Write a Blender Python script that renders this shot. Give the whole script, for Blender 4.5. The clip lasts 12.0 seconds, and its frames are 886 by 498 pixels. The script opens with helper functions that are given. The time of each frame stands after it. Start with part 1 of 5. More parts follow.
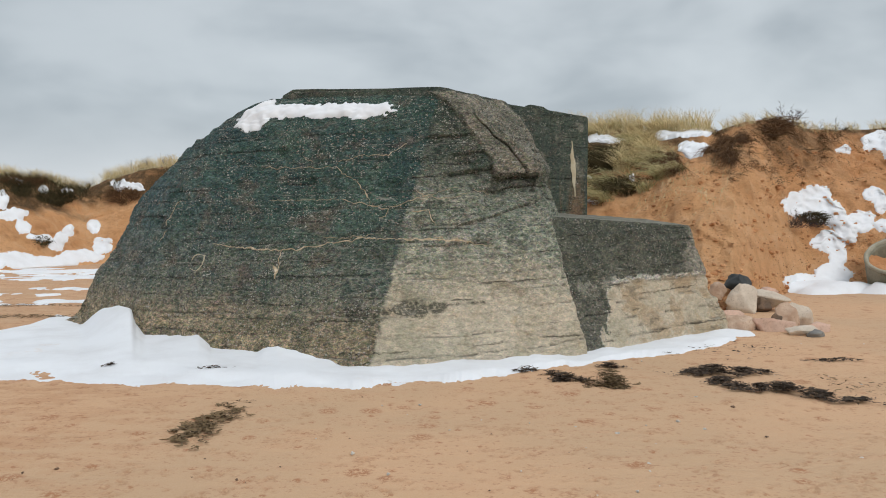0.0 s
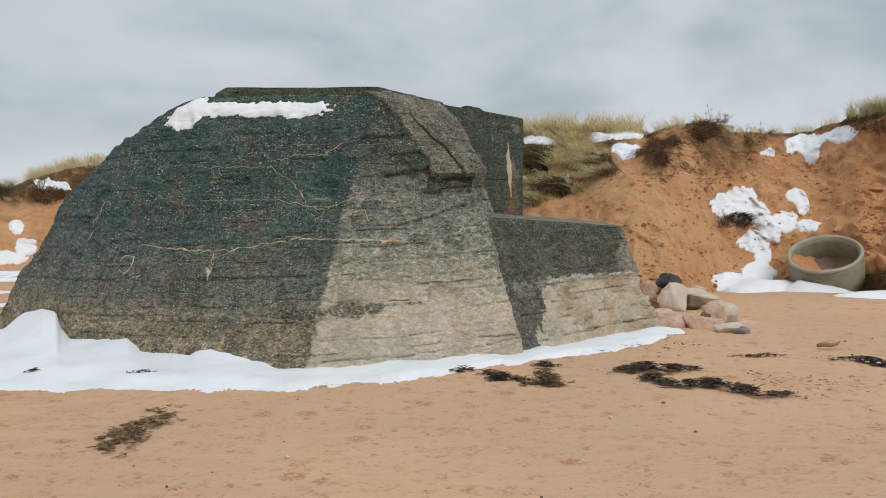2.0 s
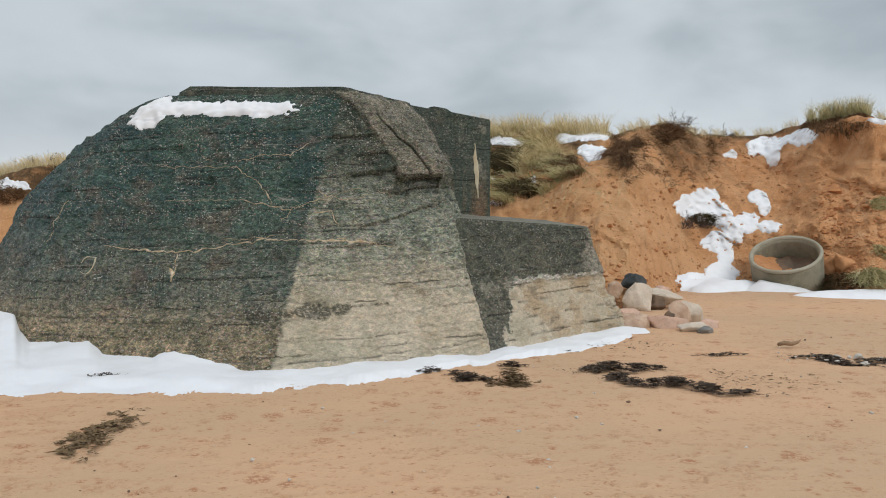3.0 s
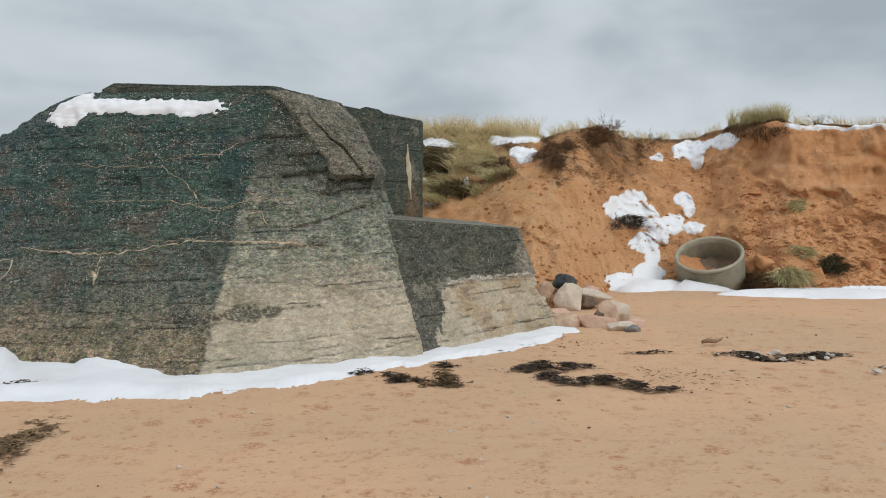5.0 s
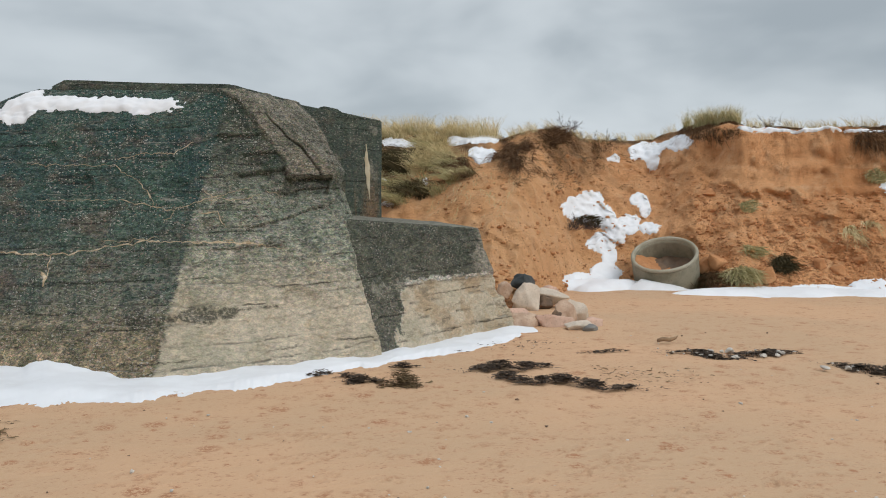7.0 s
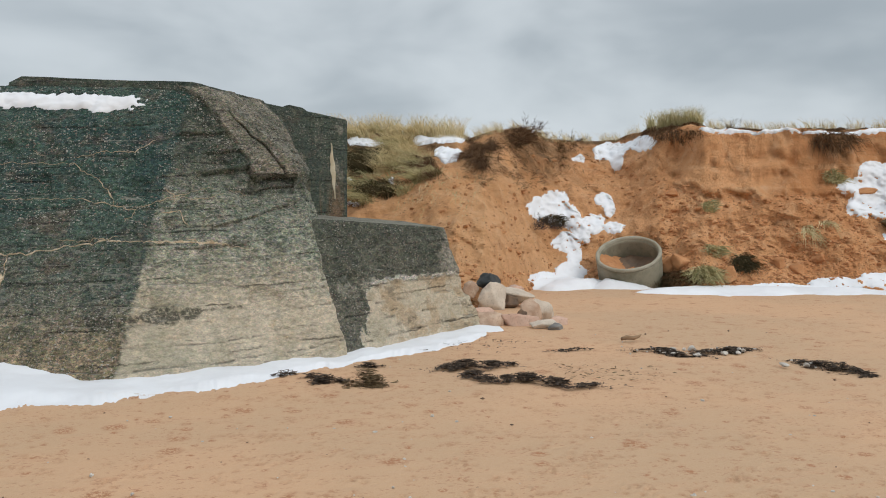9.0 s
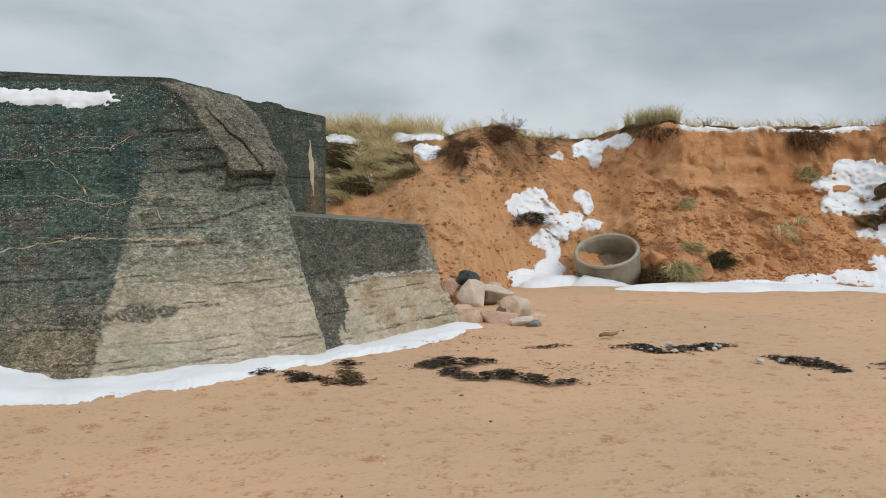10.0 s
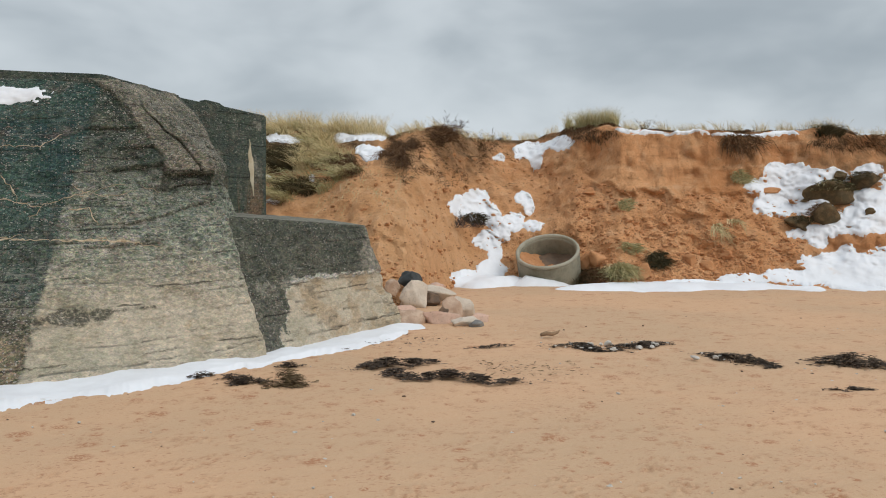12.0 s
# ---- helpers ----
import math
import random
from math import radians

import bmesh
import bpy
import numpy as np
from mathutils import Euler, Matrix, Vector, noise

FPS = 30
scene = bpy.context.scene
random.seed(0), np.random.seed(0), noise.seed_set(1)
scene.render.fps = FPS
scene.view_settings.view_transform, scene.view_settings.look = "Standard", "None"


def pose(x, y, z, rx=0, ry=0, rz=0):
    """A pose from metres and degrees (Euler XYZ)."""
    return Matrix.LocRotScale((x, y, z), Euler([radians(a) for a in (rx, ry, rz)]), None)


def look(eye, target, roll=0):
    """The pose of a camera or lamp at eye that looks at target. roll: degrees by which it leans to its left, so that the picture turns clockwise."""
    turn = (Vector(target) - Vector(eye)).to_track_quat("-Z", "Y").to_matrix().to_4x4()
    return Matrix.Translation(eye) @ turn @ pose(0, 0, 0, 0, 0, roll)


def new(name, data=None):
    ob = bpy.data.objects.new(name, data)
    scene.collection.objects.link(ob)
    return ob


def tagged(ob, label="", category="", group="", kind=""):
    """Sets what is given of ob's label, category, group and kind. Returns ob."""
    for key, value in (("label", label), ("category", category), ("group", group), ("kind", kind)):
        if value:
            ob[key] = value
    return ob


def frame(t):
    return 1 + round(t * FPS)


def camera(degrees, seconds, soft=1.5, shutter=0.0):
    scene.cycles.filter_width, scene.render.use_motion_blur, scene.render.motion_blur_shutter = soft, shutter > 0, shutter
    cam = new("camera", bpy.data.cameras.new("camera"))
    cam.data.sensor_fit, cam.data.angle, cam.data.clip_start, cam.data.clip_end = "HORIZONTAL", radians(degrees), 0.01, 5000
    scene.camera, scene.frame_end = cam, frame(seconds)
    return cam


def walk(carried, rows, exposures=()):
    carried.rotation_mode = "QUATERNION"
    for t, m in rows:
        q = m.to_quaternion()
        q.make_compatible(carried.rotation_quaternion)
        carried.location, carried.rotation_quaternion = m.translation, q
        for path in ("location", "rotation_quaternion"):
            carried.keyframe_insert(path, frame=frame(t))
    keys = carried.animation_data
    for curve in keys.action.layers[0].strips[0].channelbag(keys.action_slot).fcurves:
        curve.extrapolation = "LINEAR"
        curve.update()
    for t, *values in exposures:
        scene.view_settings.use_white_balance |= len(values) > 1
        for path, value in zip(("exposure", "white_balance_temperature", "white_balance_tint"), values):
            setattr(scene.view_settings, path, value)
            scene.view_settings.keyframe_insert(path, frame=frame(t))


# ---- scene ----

cam = camera(58.19, 12.0, 1.0)
EYE, TILT = 1.6, -2.4
ROWS = [
    (0.0, 0.000, 0.000, 0.000, 0.000, -0.000, -0.000),
    (0.5, 0.004, 0.002, 0.000, -0.909, -0.007, 0.053),
    (1.0, 0.007, 0.004, 0.000, -1.949, 0.002, 0.082),
    (1.5, 0.011, 0.005, 0.000, -3.063, 0.005, 0.113),
    (2.0, 0.014, 0.007, 0.000, -4.467, 0.022, 0.156),
    (2.5, 0.017, 0.008, 0.001, -5.657, 0.043, 0.179),
    (3.0, 0.021, 0.009, 0.001, -6.793, 0.060, 0.190),
    (5.0, 0.033, 0.011, 0.001, -11.569, 0.123, 0.337),
    (5.5, 0.035, 0.011, 0.001, -12.514, 0.123, 0.368),
    (6.0, 0.038, 0.011, 0.001, -13.319, 0.118, 0.375),
    (6.5, 0.041, 0.011, 0.001, -13.815, 0.116, 0.421),
    (7.0, 0.043, 0.011, 0.001, -14.477, 0.116, 0.409),
    (9.0, 0.052, 0.011, -0.001, -16.886, 0.074, 0.469),
    (9.5, 0.054, 0.011, -0.002, -17.452, -0.072, 0.495),
    (10.0, 0.056, 0.012, -0.003, -18.378, -0.135, 0.519),
    (10.5, 0.057, 0.012, -0.004, -19.401, -0.156, 0.547),
    (11.0, 0.059, 0.012, -0.005, -20.397, -0.153, 0.583),
    (11.5, 0.060, 0.013, -0.006, -21.487, -0.135, 0.614),
    (12.0, 0.062, 0.014, -0.007, -22.495, -0.100, 0.641),
]
walk(cam, [(t, pose(0, 0, EYE, TILT, 0, 0) @ pose(x, y, z, 90 + pitch, roll, yaw)) for t, x, y, z, yaw, pitch, roll in ROWS],
     exposures=[(0.0, 0.0), (12.0, 0.0)])

# ---- light: an overcast winter sky and a very soft sun ----
SUN_EL, SUN_AZ = 38.0, 150.0


def put(nt, value, socket):
    if isinstance(value, bpy.types.NodeSocket):
        nt.links.new(value, socket)
    else:
        socket.default_value = value


def mth(nt, op, a, b=0.0, c=None):
    n = nt.nodes.new("ShaderNodeMath")
    n.operation = op
    put(nt, a, n.inputs[0])
    put(nt, b, n.inputs[1])
    if c is not None:
        put(nt, c, n.inputs[2])
    return n.outputs[0]


def rng(nt, value, lo, hi, a=0.0, b=1.0):
    n = nt.nodes.new("ShaderNodeMapRange")
    n.interpolation_type = "SMOOTHSTEP"
    put(nt, value, n.inputs["Value"])
    for k, v in (("From Min", lo), ("From Max", hi), ("To Min", a), ("To Max", b)):
        put(nt, v, n.inputs[k])
    return n.outputs["Result"]


def mixc(nt, fac, a, b, blend="MIX"):
    n = nt.nodes.new("ShaderNodeMix")
    n.data_type, n.blend_type = "RGBA", blend
    put(nt, fac, n.inputs[0])
    for value, socket in ((a, n.inputs[6]), (b, n.inputs[7])):
        put(nt, (*value, 1.0) if isinstance(value, tuple) and len(value) == 3 else value, socket)
    return n.outputs[2]


def noi(nt, vec, scale, detail=4.0, rough=0.55, dist=0.0):
    n = nt.nodes.new("ShaderNodeTexNoise")
    nt.links.new(vec, n.inputs["Vector"])
    n.inputs["Scale"].default_value, n.inputs["Detail"].default_value = scale, detail
    n.inputs["Roughness"].default_value, n.inputs["Distortion"].default_value = rough, dist
    return n.outputs["Fac"]


def vor(nt, vec, scale, feature="F1"):
    n = nt.nodes.new("ShaderNodeTexVoronoi")
    n.feature = feature
    nt.links.new(vec, n.inputs["Vector"])
    n.inputs["Scale"].default_value = scale
    return n


def stretch(nt, vec, sx, sy, sz, rz=0.0):
    n = nt.nodes.new("ShaderNodeMapping")
    nt.links.new(vec, n.inputs["Vector"])
    n.inputs["Scale"].default_value = (sx, sy, sz)
    n.inputs["Rotation"].default_value = (0, 0, rz)
    return n.outputs["Vector"]


world = bpy.data.worlds.new("overcast_sky")
scene.world = world
world.use_nodes = True
wn = world.node_tree
wn.nodes.clear()
coord = wn.nodes.new("ShaderNodeTexCoord").outputs["Generated"]
sky = wn.nodes.new("ShaderNodeTexSky")
sky.sky_type, sky.sun_disc = "NISHITA", False
sky.sun_elevation, sky.sun_rotation = radians(SUN_EL), radians(SUN_AZ)
sep = wn.nodes.new("ShaderNodeSeparateXYZ")
wn.links.new(coord, sep.inputs[0])
up = sep.outputs["Z"]
flat = stretch(wn, coord, 1.0, 1.0, 2.2)
big = noi(wn, flat, 2.1, 4.0, 0.5, 0.3)
fine = noi(wn, flat, 5.0, 4.0, 0.5, 0.3)
cover = mth(wn, "MULTIPLY_ADD", fine, 0.3, mth(wn, "MULTIPLY", big, 0.7))
deck = mixc(wn, rng(wn, cover, 0.36, 0.62), (0.37, 0.422, 0.462), (0.62, 0.675, 0.712))
low = mixc(wn, rng(wn, up, 0.0, 0.15), (0.76, 0.80, 0.84), deck)
high = mixc(wn, rng(wn, up, 0.22, 0.62), low, (0.90, 0.935, 0.97))
veil = mixc(wn, 0.94, mixc(wn, 1.0, sky.outputs[0], (0.1, 0.1, 0.1), "MULTIPLY"), high)
veil = mixc(wn, rng(wn, sep.outputs["X"], 0.0, -0.55, 0.0, 0.16), veil, (0.20, 0.25, 0.30))
back = wn.nodes.new("ShaderNodeBackground")
wn.links.new(veil, back.inputs["Color"])
back.inputs["Strength"].default_value = 1.0
wn.links.new(back.outputs[0], wn.nodes.new("ShaderNodeOutputWorld").inputs[0])

sun = new("sun", bpy.data.lights.new("sun", "SUN"))
sun.data.energy, sun.data.angle, sun.data.color = 1.2, radians(25), (1.0, 0.96, 0.9)
a = radians(SUN_AZ)
sun.matrix_world = look((0, 0, 30), Vector((0, 0, 30)) - 10 * Vector((math.sin(a), math.cos(a), math.tan(radians(SUN_EL)))))


# ---- materials ----
def base(name, rough=0.9):
    m = bpy.data.materials.new(name)
    m.use_nodes = True
    nt = m.node_tree
    b = nt.nodes["Principled BSDF"]
    b.inputs["Roughness"].default_value = rough
    b.inputs["Specular IOR Level"].default_value = 0.25
    return m, nt, b, nt.nodes.new("ShaderNodeTexCoord").outputs["Object"]


def bump(nt, b, height, strength, dist):
    n = nt.nodes.new("ShaderNodeBump")
    n.inputs["Strength"].default_value, n.inputs["Distance"].default_value = strength, dist
    nt.links.new(height, n.inputs["Height"])
    nt.links.new(n.outputs[0], b.inputs["Normal"])


def attr(nt, name):
    n = nt.nodes.new("ShaderNodeAttribute")
    n.attribute_name = name
    return n.outputs["Fac"]


def island(nt):
    return nt.nodes.new("ShaderNodeNewGeometry").outputs["Random Per Island"]


def beach_sand():
    m, nt, b, v = base("beach_sand", 0.85)
    s = nt.nodes.new("ShaderNodeSeparateXYZ")
    nt.links.new(v, s.inputs[0])
    long = stretch(nt, v, 1.0, 2.4, 1.0)
    patch = noi(nt, v, 0.35, 4.0, 0.5)
    streak = noi(nt, long, 2.2, 6.0, 0.62, 0.3)
    grain = noi(nt, v, 130.0, 3.0, 0.7)
    mid = noi(nt, stretch(nt, v, 1.0, 1.3, 1.0), 24.0, 4.0, 0.6)
    crisp = noi(nt, v, 32.0, 4.0, 0.7)
    # the beach below the green face is trampled and redder
    trod = rng(nt, mth(nt, "MULTIPLY_ADD", patch, 2.0, s.outputs["X"]), -0.4, -2.6)
    col = mixc(nt, rng(nt, patch, 0.36, 0.64), (0.500, 0.330, 0.198), (0.57, 0.352, 0.205))
    col = mixc(nt, rng(nt, streak, 0.50, 0.72, 0.0, 0.30), col, (0.51, 0.275, 0.155))
    col = mixc(nt, mth(nt, "MULTIPLY", trod, rng(nt, streak, 0.42, 0.58, 0.1, 0.6)), col, (0.45, 0.235, 0.115))
    col = mixc(nt, mth(nt, "MULTIPLY", rng(nt, mid, 0.58, 0.62, 0.0, 0.80), mth(nt, "ADD", rng(nt, streak, 0.42, 0.54, 0.0, 0.85), mth(nt, "MULTIPLY", trod, 0.3))), col, (0.36, 0.170, 0.085))
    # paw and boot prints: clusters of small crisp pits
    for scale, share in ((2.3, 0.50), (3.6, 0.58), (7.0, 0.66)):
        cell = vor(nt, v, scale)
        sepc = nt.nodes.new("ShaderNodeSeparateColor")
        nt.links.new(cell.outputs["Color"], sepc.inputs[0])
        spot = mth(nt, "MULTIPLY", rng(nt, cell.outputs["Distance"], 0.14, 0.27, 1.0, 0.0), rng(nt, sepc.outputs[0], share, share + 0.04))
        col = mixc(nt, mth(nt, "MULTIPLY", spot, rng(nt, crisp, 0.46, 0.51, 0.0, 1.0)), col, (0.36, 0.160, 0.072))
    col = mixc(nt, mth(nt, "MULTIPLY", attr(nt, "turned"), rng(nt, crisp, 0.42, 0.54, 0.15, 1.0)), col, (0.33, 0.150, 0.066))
    col = mixc(nt, rng(nt, grain, 0.3, 0.75, 0.0, 0.22), col, (0.70, 0.56, 0.42))
    nt.links.new(col, b.inputs["Base Color"])
    h = mth(nt, "MULTIPLY_ADD", grain, 0.15, mth(nt, "MULTIPLY_ADD", mid, 0.6, mth(nt, "MULTIPLY_ADD", crisp, 0.25, streak)))
    bump(nt, b, h, 0.55, 0.03)
    return m


def dune_sand():
    m, nt, b, v = base("dune_sand", 0.95)
    patch = noi(nt, v, 0.45, 5.0, 0.55)
    mid = noi(nt, v, 2.6, 6.0, 0.65)
    layer = noi(nt, stretch(nt, v, 0.35, 0.35, 3.5), 1.3, 6.0, 0.62)
    fine = noi(nt, v, 22.0, 6.0, 0.75)
    s = nt.nodes.new("ShaderNodeSeparateXYZ")
    nt.links.new(v, s.inputs[0])
    # the soil turns from pale blown sand to red till along the scarp
    red = rng(nt, mth(nt, "MULTIPLY_ADD", patch, 6.0, s.outputs["X"]), 9.0, 17.0)
    col = mixc(nt, rng(nt, patch, 0.34, 0.66), mixc(nt, red, (0.70, 0.365, 0.165), (0.68, 0.315, 0.132)), mixc(nt, red, (0.84, 0.49, 0.25), (0.82, 0.43, 0.205)))
    col = mixc(nt, rng(nt, layer, 0.54, 0.70, 0.0, 0.45), col, (0.52, 0.225, 0.093))
    col = mixc(nt, rng(nt, layer, 0.44, 0.32, 0.0, 0.45), col, (0.86, 0.53, 0.29))
    rill = noi(nt, stretch(nt, v, 1.0, 1.0, 0.3), 3.2, 5.0, 0.65, 0.3)
    col = mixc(nt, rng(nt, rill, 0.52, 0.68, 0.0, 0.35), col, (0.47, 0.215, 0.095))
    col = mixc(nt, rng(nt, rill, 0.5, 0.36, 0.0, 0.35), col, (0.82, 0.54, 0.32))
    col = mixc(nt, rng(nt, mid, 0.54, 0.72, 0.0, 0.40), col, (0.43, 0.185, 0.08))
    col = mixc(nt, rng(nt, fine, 0.57, 0.66, 0.0, 0.60), col, (0.28, 0.120, 0.052))
    soil = mixc(nt, rng(nt, fine, 0.38, 0.60), (0.20, 0.115, 0.055), (0.085, 0.055, 0.027))
    col = mixc(nt, mth(nt, "MULTIPLY", attr(nt, "turf"), rng(nt, mid, 0.25, 0.55, 0.35, 1.0)), col, soil)
    nt.links.new(col, b.inputs["Base Color"])
    h = mth(nt, "MULTIPLY_ADD", fine, 0.6, mth(nt, "MULTIPLY_ADD", noi(nt, v, 9.0, 5.0, 0.7), 0.7, mth(nt, "MULTIPLY", mid, 0.6)))
    bump(nt, b, h, 1.0, 0.14)
    return m


def snow_mat():
    m, nt, b, v = base("old_snow", 0.6)
    n1, n2 = noi(nt, v, 1.6, 5.0, 0.6), noi(nt, v, 38.0, 4.0, 0.6)
    col = mixc(nt, rng(nt, n1, 0.4, 0.75), (0.77, 0.80, 0.84), (0.70, 0.72, 0.75))
    col = mixc(nt, rng(nt, noi(nt, v, 0.9, 6.0, 0.7), 0.63, 0.75, 0.0, 0.4), col, (0.62, 0.46, 0.33))
    nt.links.new(col, b.inputs["Base Color"])
    bump(nt, b, mth(nt, "MULTIPLY_ADD", n2, 0.25, n1), 0.3, 0.04)
    return m


def concrete(name, edge, top, low_z, dark_low=False, plain=0.0):
    """Weathered board-marked concrete. edge: x at the foot of the corner left of which algae covers it; top: height below which the
    algae thins out; low_z: height below which it is scoured bare by the sea; plain: how far the aggregate stays hidden under a brown film."""
    m, nt, b, v = base(name, 0.88)
    s = nt.nodes.new("ShaderNodeSeparateXYZ")
    nt.links.new(v, s.inputs[0])
    x, z = s.outputs["X"], s.outputs["Z"]
    n1 = noi(nt, v, 0.9, 6.0, 0.6)
    n2 = noi(nt, v, 4.0, 6.0, 0.65, 0.4)
    n3 = noi(nt, stretch(nt, v, 1.0, 1.0, 1.6), 26.0, 5.0, 0.7)
    hue = noi(nt, stretch(nt, v, 1.0, 1.0, 1.5), 1.7, 5.0, 0.6, 0.3)
    drip = noi(nt, stretch(nt, v, 5.0, 5.0, 0.5), 1.0, 4.0, 0.6)
    blot = noi(nt, stretch(nt, v, 1.0, 1.0, 2.6), 2.3, 7.0, 0.75, 0.3)
    wob = mth(nt, "MULTIPLY_ADD", n2, 0.9, mth(nt, "MULTIPLY_ADD", n1, 1.0, -0.95))
    # algae film: blue-green where the rain runs, olive and brown lower down
    dark = mixc(nt, rng(nt, n1, 0.35, 0.65), (0.030, 0.066, 0.062), (0.060, 0.105, 0.086))
    dark = mixc(nt, rng(nt, mth(nt, "MULTIPLY_ADD", wob, 1.6, x), -2.2, -4.4, 0.0, 0.75), dark, mixc(nt, n2, (0.038, 0.080, 0.092), (0.100, 0.155, 0.160)))
    dark = mixc(nt, rng(nt, n2, 0.5, 0.7, 0.0, 0.6), dark, (0.105, 0.122, 0.098))
    dark = mixc(nt, rng(nt, drip, 0.52, 0.72, 0.0, 0.35), dark, (0.030, 0.042, 0.038))
    low = rng(nt, mth(nt, "MULTIPLY_ADD", wob, 0.9, z), 0.5, 1.9, 0.85, 0.0)
    dark = mixc(nt, mth(nt, "MULTIPLY", low, rng(nt, n2, 0.34, 0.56, 0.25, 1.0)), dark, (0.185, 0.180, 0.135))
    dark = mixc(nt, rng(nt, hue, 0.54, 0.66, 0.0, 0.40), dark, (0.165, 0.105, 0.080))
    dark = mixc(nt, rng(nt, hue, 0.44, 0.34, 0.0, 0.35), dark, (0.060, 0.110, 0.075))
    if plain > 0.5:
        # rust washed down from the roof, and pale scars
        dark = mixc(nt, mth(nt, "MULTIPLY", rng(nt, mth(nt, "MULTIPLY_ADD", wob, 0.8, z), 2.5, 1.6, 0.0, 0.9), rng(nt, drip, 0.40, 0.60)), dark, (0.26, 0.150, 0.080))
        dark = mixc(nt, rng(nt, mth(nt, "MULTIPLY_ADD", drip, 0.5, n2), 0.82, 0.94, 0.0, 0.7), dark, (0.30, 0.30, 0.25))
    dark = mixc(nt, 0.65 * plain, dark, mixc(nt, drip, (0.062, 0.072, 0.056), (0.150, 0.135, 0.098)))
    grey = mixc(nt, rng(nt, n2, 0.38, 0.66), (0.160, 0.180, 0.140), (0.31, 0.325, 0.26))
    grey = mixc(nt, rng(nt, hue, 0.52, 0.66, 0.0, 0.35), grey, (0.36, 0.285, 0.21))
    grey = mixc(nt, rng(nt, hue, 0.46, 0.36, 0.0, 0.35), grey, (0.165, 0.225, 0.170))
    bare = mixc(nt, rng(nt, n1, 0.38, 0.62), (0.52, 0.455, 0.335), (0.63, 0.555, 0.43))
    bare = mixc(nt, rng(nt, n2, 0.55, 0.7, 0.0, 0.55), bare, (0.46, 0.335, 0.20))
    bare = mixc(nt, rng(nt, hue, 0.45, 0.36, 0.0, 0.30), bare, (0.30, 0.31, 0.22))
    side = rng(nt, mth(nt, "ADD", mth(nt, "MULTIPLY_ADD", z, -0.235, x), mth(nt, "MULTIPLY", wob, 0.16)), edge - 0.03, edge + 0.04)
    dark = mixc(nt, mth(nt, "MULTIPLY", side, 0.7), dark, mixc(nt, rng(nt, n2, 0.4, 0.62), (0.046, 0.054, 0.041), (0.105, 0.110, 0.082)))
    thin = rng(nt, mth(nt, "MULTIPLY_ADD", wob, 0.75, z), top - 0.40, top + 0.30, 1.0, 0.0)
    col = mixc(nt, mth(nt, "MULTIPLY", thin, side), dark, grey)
    zl = mth(nt, "MULTIPLY_ADD", wob, 0.30, z)
    if dark_low:
        # algae hangs down beside the corner; damp at the foot there
        zl = mth(nt, "ADD", zl, rng(nt, mth(nt, "MULTIPLY_ADD", wob, 0.9, x), 1.86, 2.22, 0.85, 0.0))
        dark = mixc(nt, rng(nt, z, 0.4, 0.9, 0.85, 0.25), dark, mixc(nt, n2, (0.090, 0.096, 0.076), (0.180, 0.172, 0.135)))
        dark = mixc(nt, rng(nt, mth(nt, "MULTIPLY_ADD", wob, 0.5, x), 3.32, 3.48), dark, (0.26, 0.245, 0.20))
        col = mixc(nt, mth(nt, "MULTIPLY", thin, side), dark, grey)
        pale = rng(nt, mth(nt, "ADD", mth(nt, "MULTIPLY", mth(nt, "ABSOLUTE", mth(nt, "SUBTRACT", z, 0.72)), 0.8), mth(nt, "SUBTRACT", 0.62, drip)), 0.02, 0.12, 0.55, 0.0)
        col = mixc(nt, pale, col, (0.42, 0.40, 0.33))
    soft = 0.05 if dark_low else 0.5
    lowm = rng(nt, zl, low_z - soft, low_z + soft, 1.0, 0.0)
    scour = mth(nt, "MULTIPLY", lowm, side)
    col = mixc(nt, scour, col, bare)
    if dark_low:
        col = mixc(nt, mth(nt, "MULTIPLY", scour, rng(nt, hue, 0.48, 0.60, 0.0, 0.6)), col, (0.44, 0.31, 0.18))
        col = mixc(nt, mth(nt, "MULTIPLY", scour, rng(nt, blot, 0.55, 0.63, 0.0, 0.6)), col, (0.24, 0.20, 0.14))
        rim = rng(nt, mth(nt, "ABSOLUTE", mth(nt, "SUBTRACT", zl, low_z + 0.03)), 0.012, 0.04, 0.8, 0.0)
        col = mixc(nt, mth(nt, "MULTIPLY", rim, rng(nt, n2, 0.40, 0.52)), col, (0.55, 0.53, 0.46))
    # ochre tide band at the foot of the green part
    foot = rng(nt, mth(nt, "MULTIPLY_ADD", wob, 0.5, z), 0.08, 0.80, 0.90, 0.0)
    ochre = mixc(nt, rng(nt, n2, 0.36, 0.62), (0.190, 0.160, 0.100), (0.40, 0.315, 0.20))
    col = mixc(nt, mth(nt, "MULTIPLY", foot, mth(nt, "SUBTRACT", 1.0, side)), col, ochre)
    if not dark_low and edge > -5:
        # a dark damp smear across the corner
        far_x = mth(nt, "ABSOLUTE", mth(nt, "ADD", x, 0.42))
        far_z = mth(nt, "ABSOLUTE", mth(nt, "SUBTRACT", mth(nt, "MULTIPLY_ADD", x, -0.06, z), 0.60))
        smear = rng(nt, mth(nt, "ADD", mth(nt, "MULTIPLY_ADD", far_z, 4.5, mth(nt, "MULTIPLY", far_x, 0.55)), mth(nt, "MULTIPLY", wob, 1.6)), 0.26, 0.46, 0.9, 0.0)
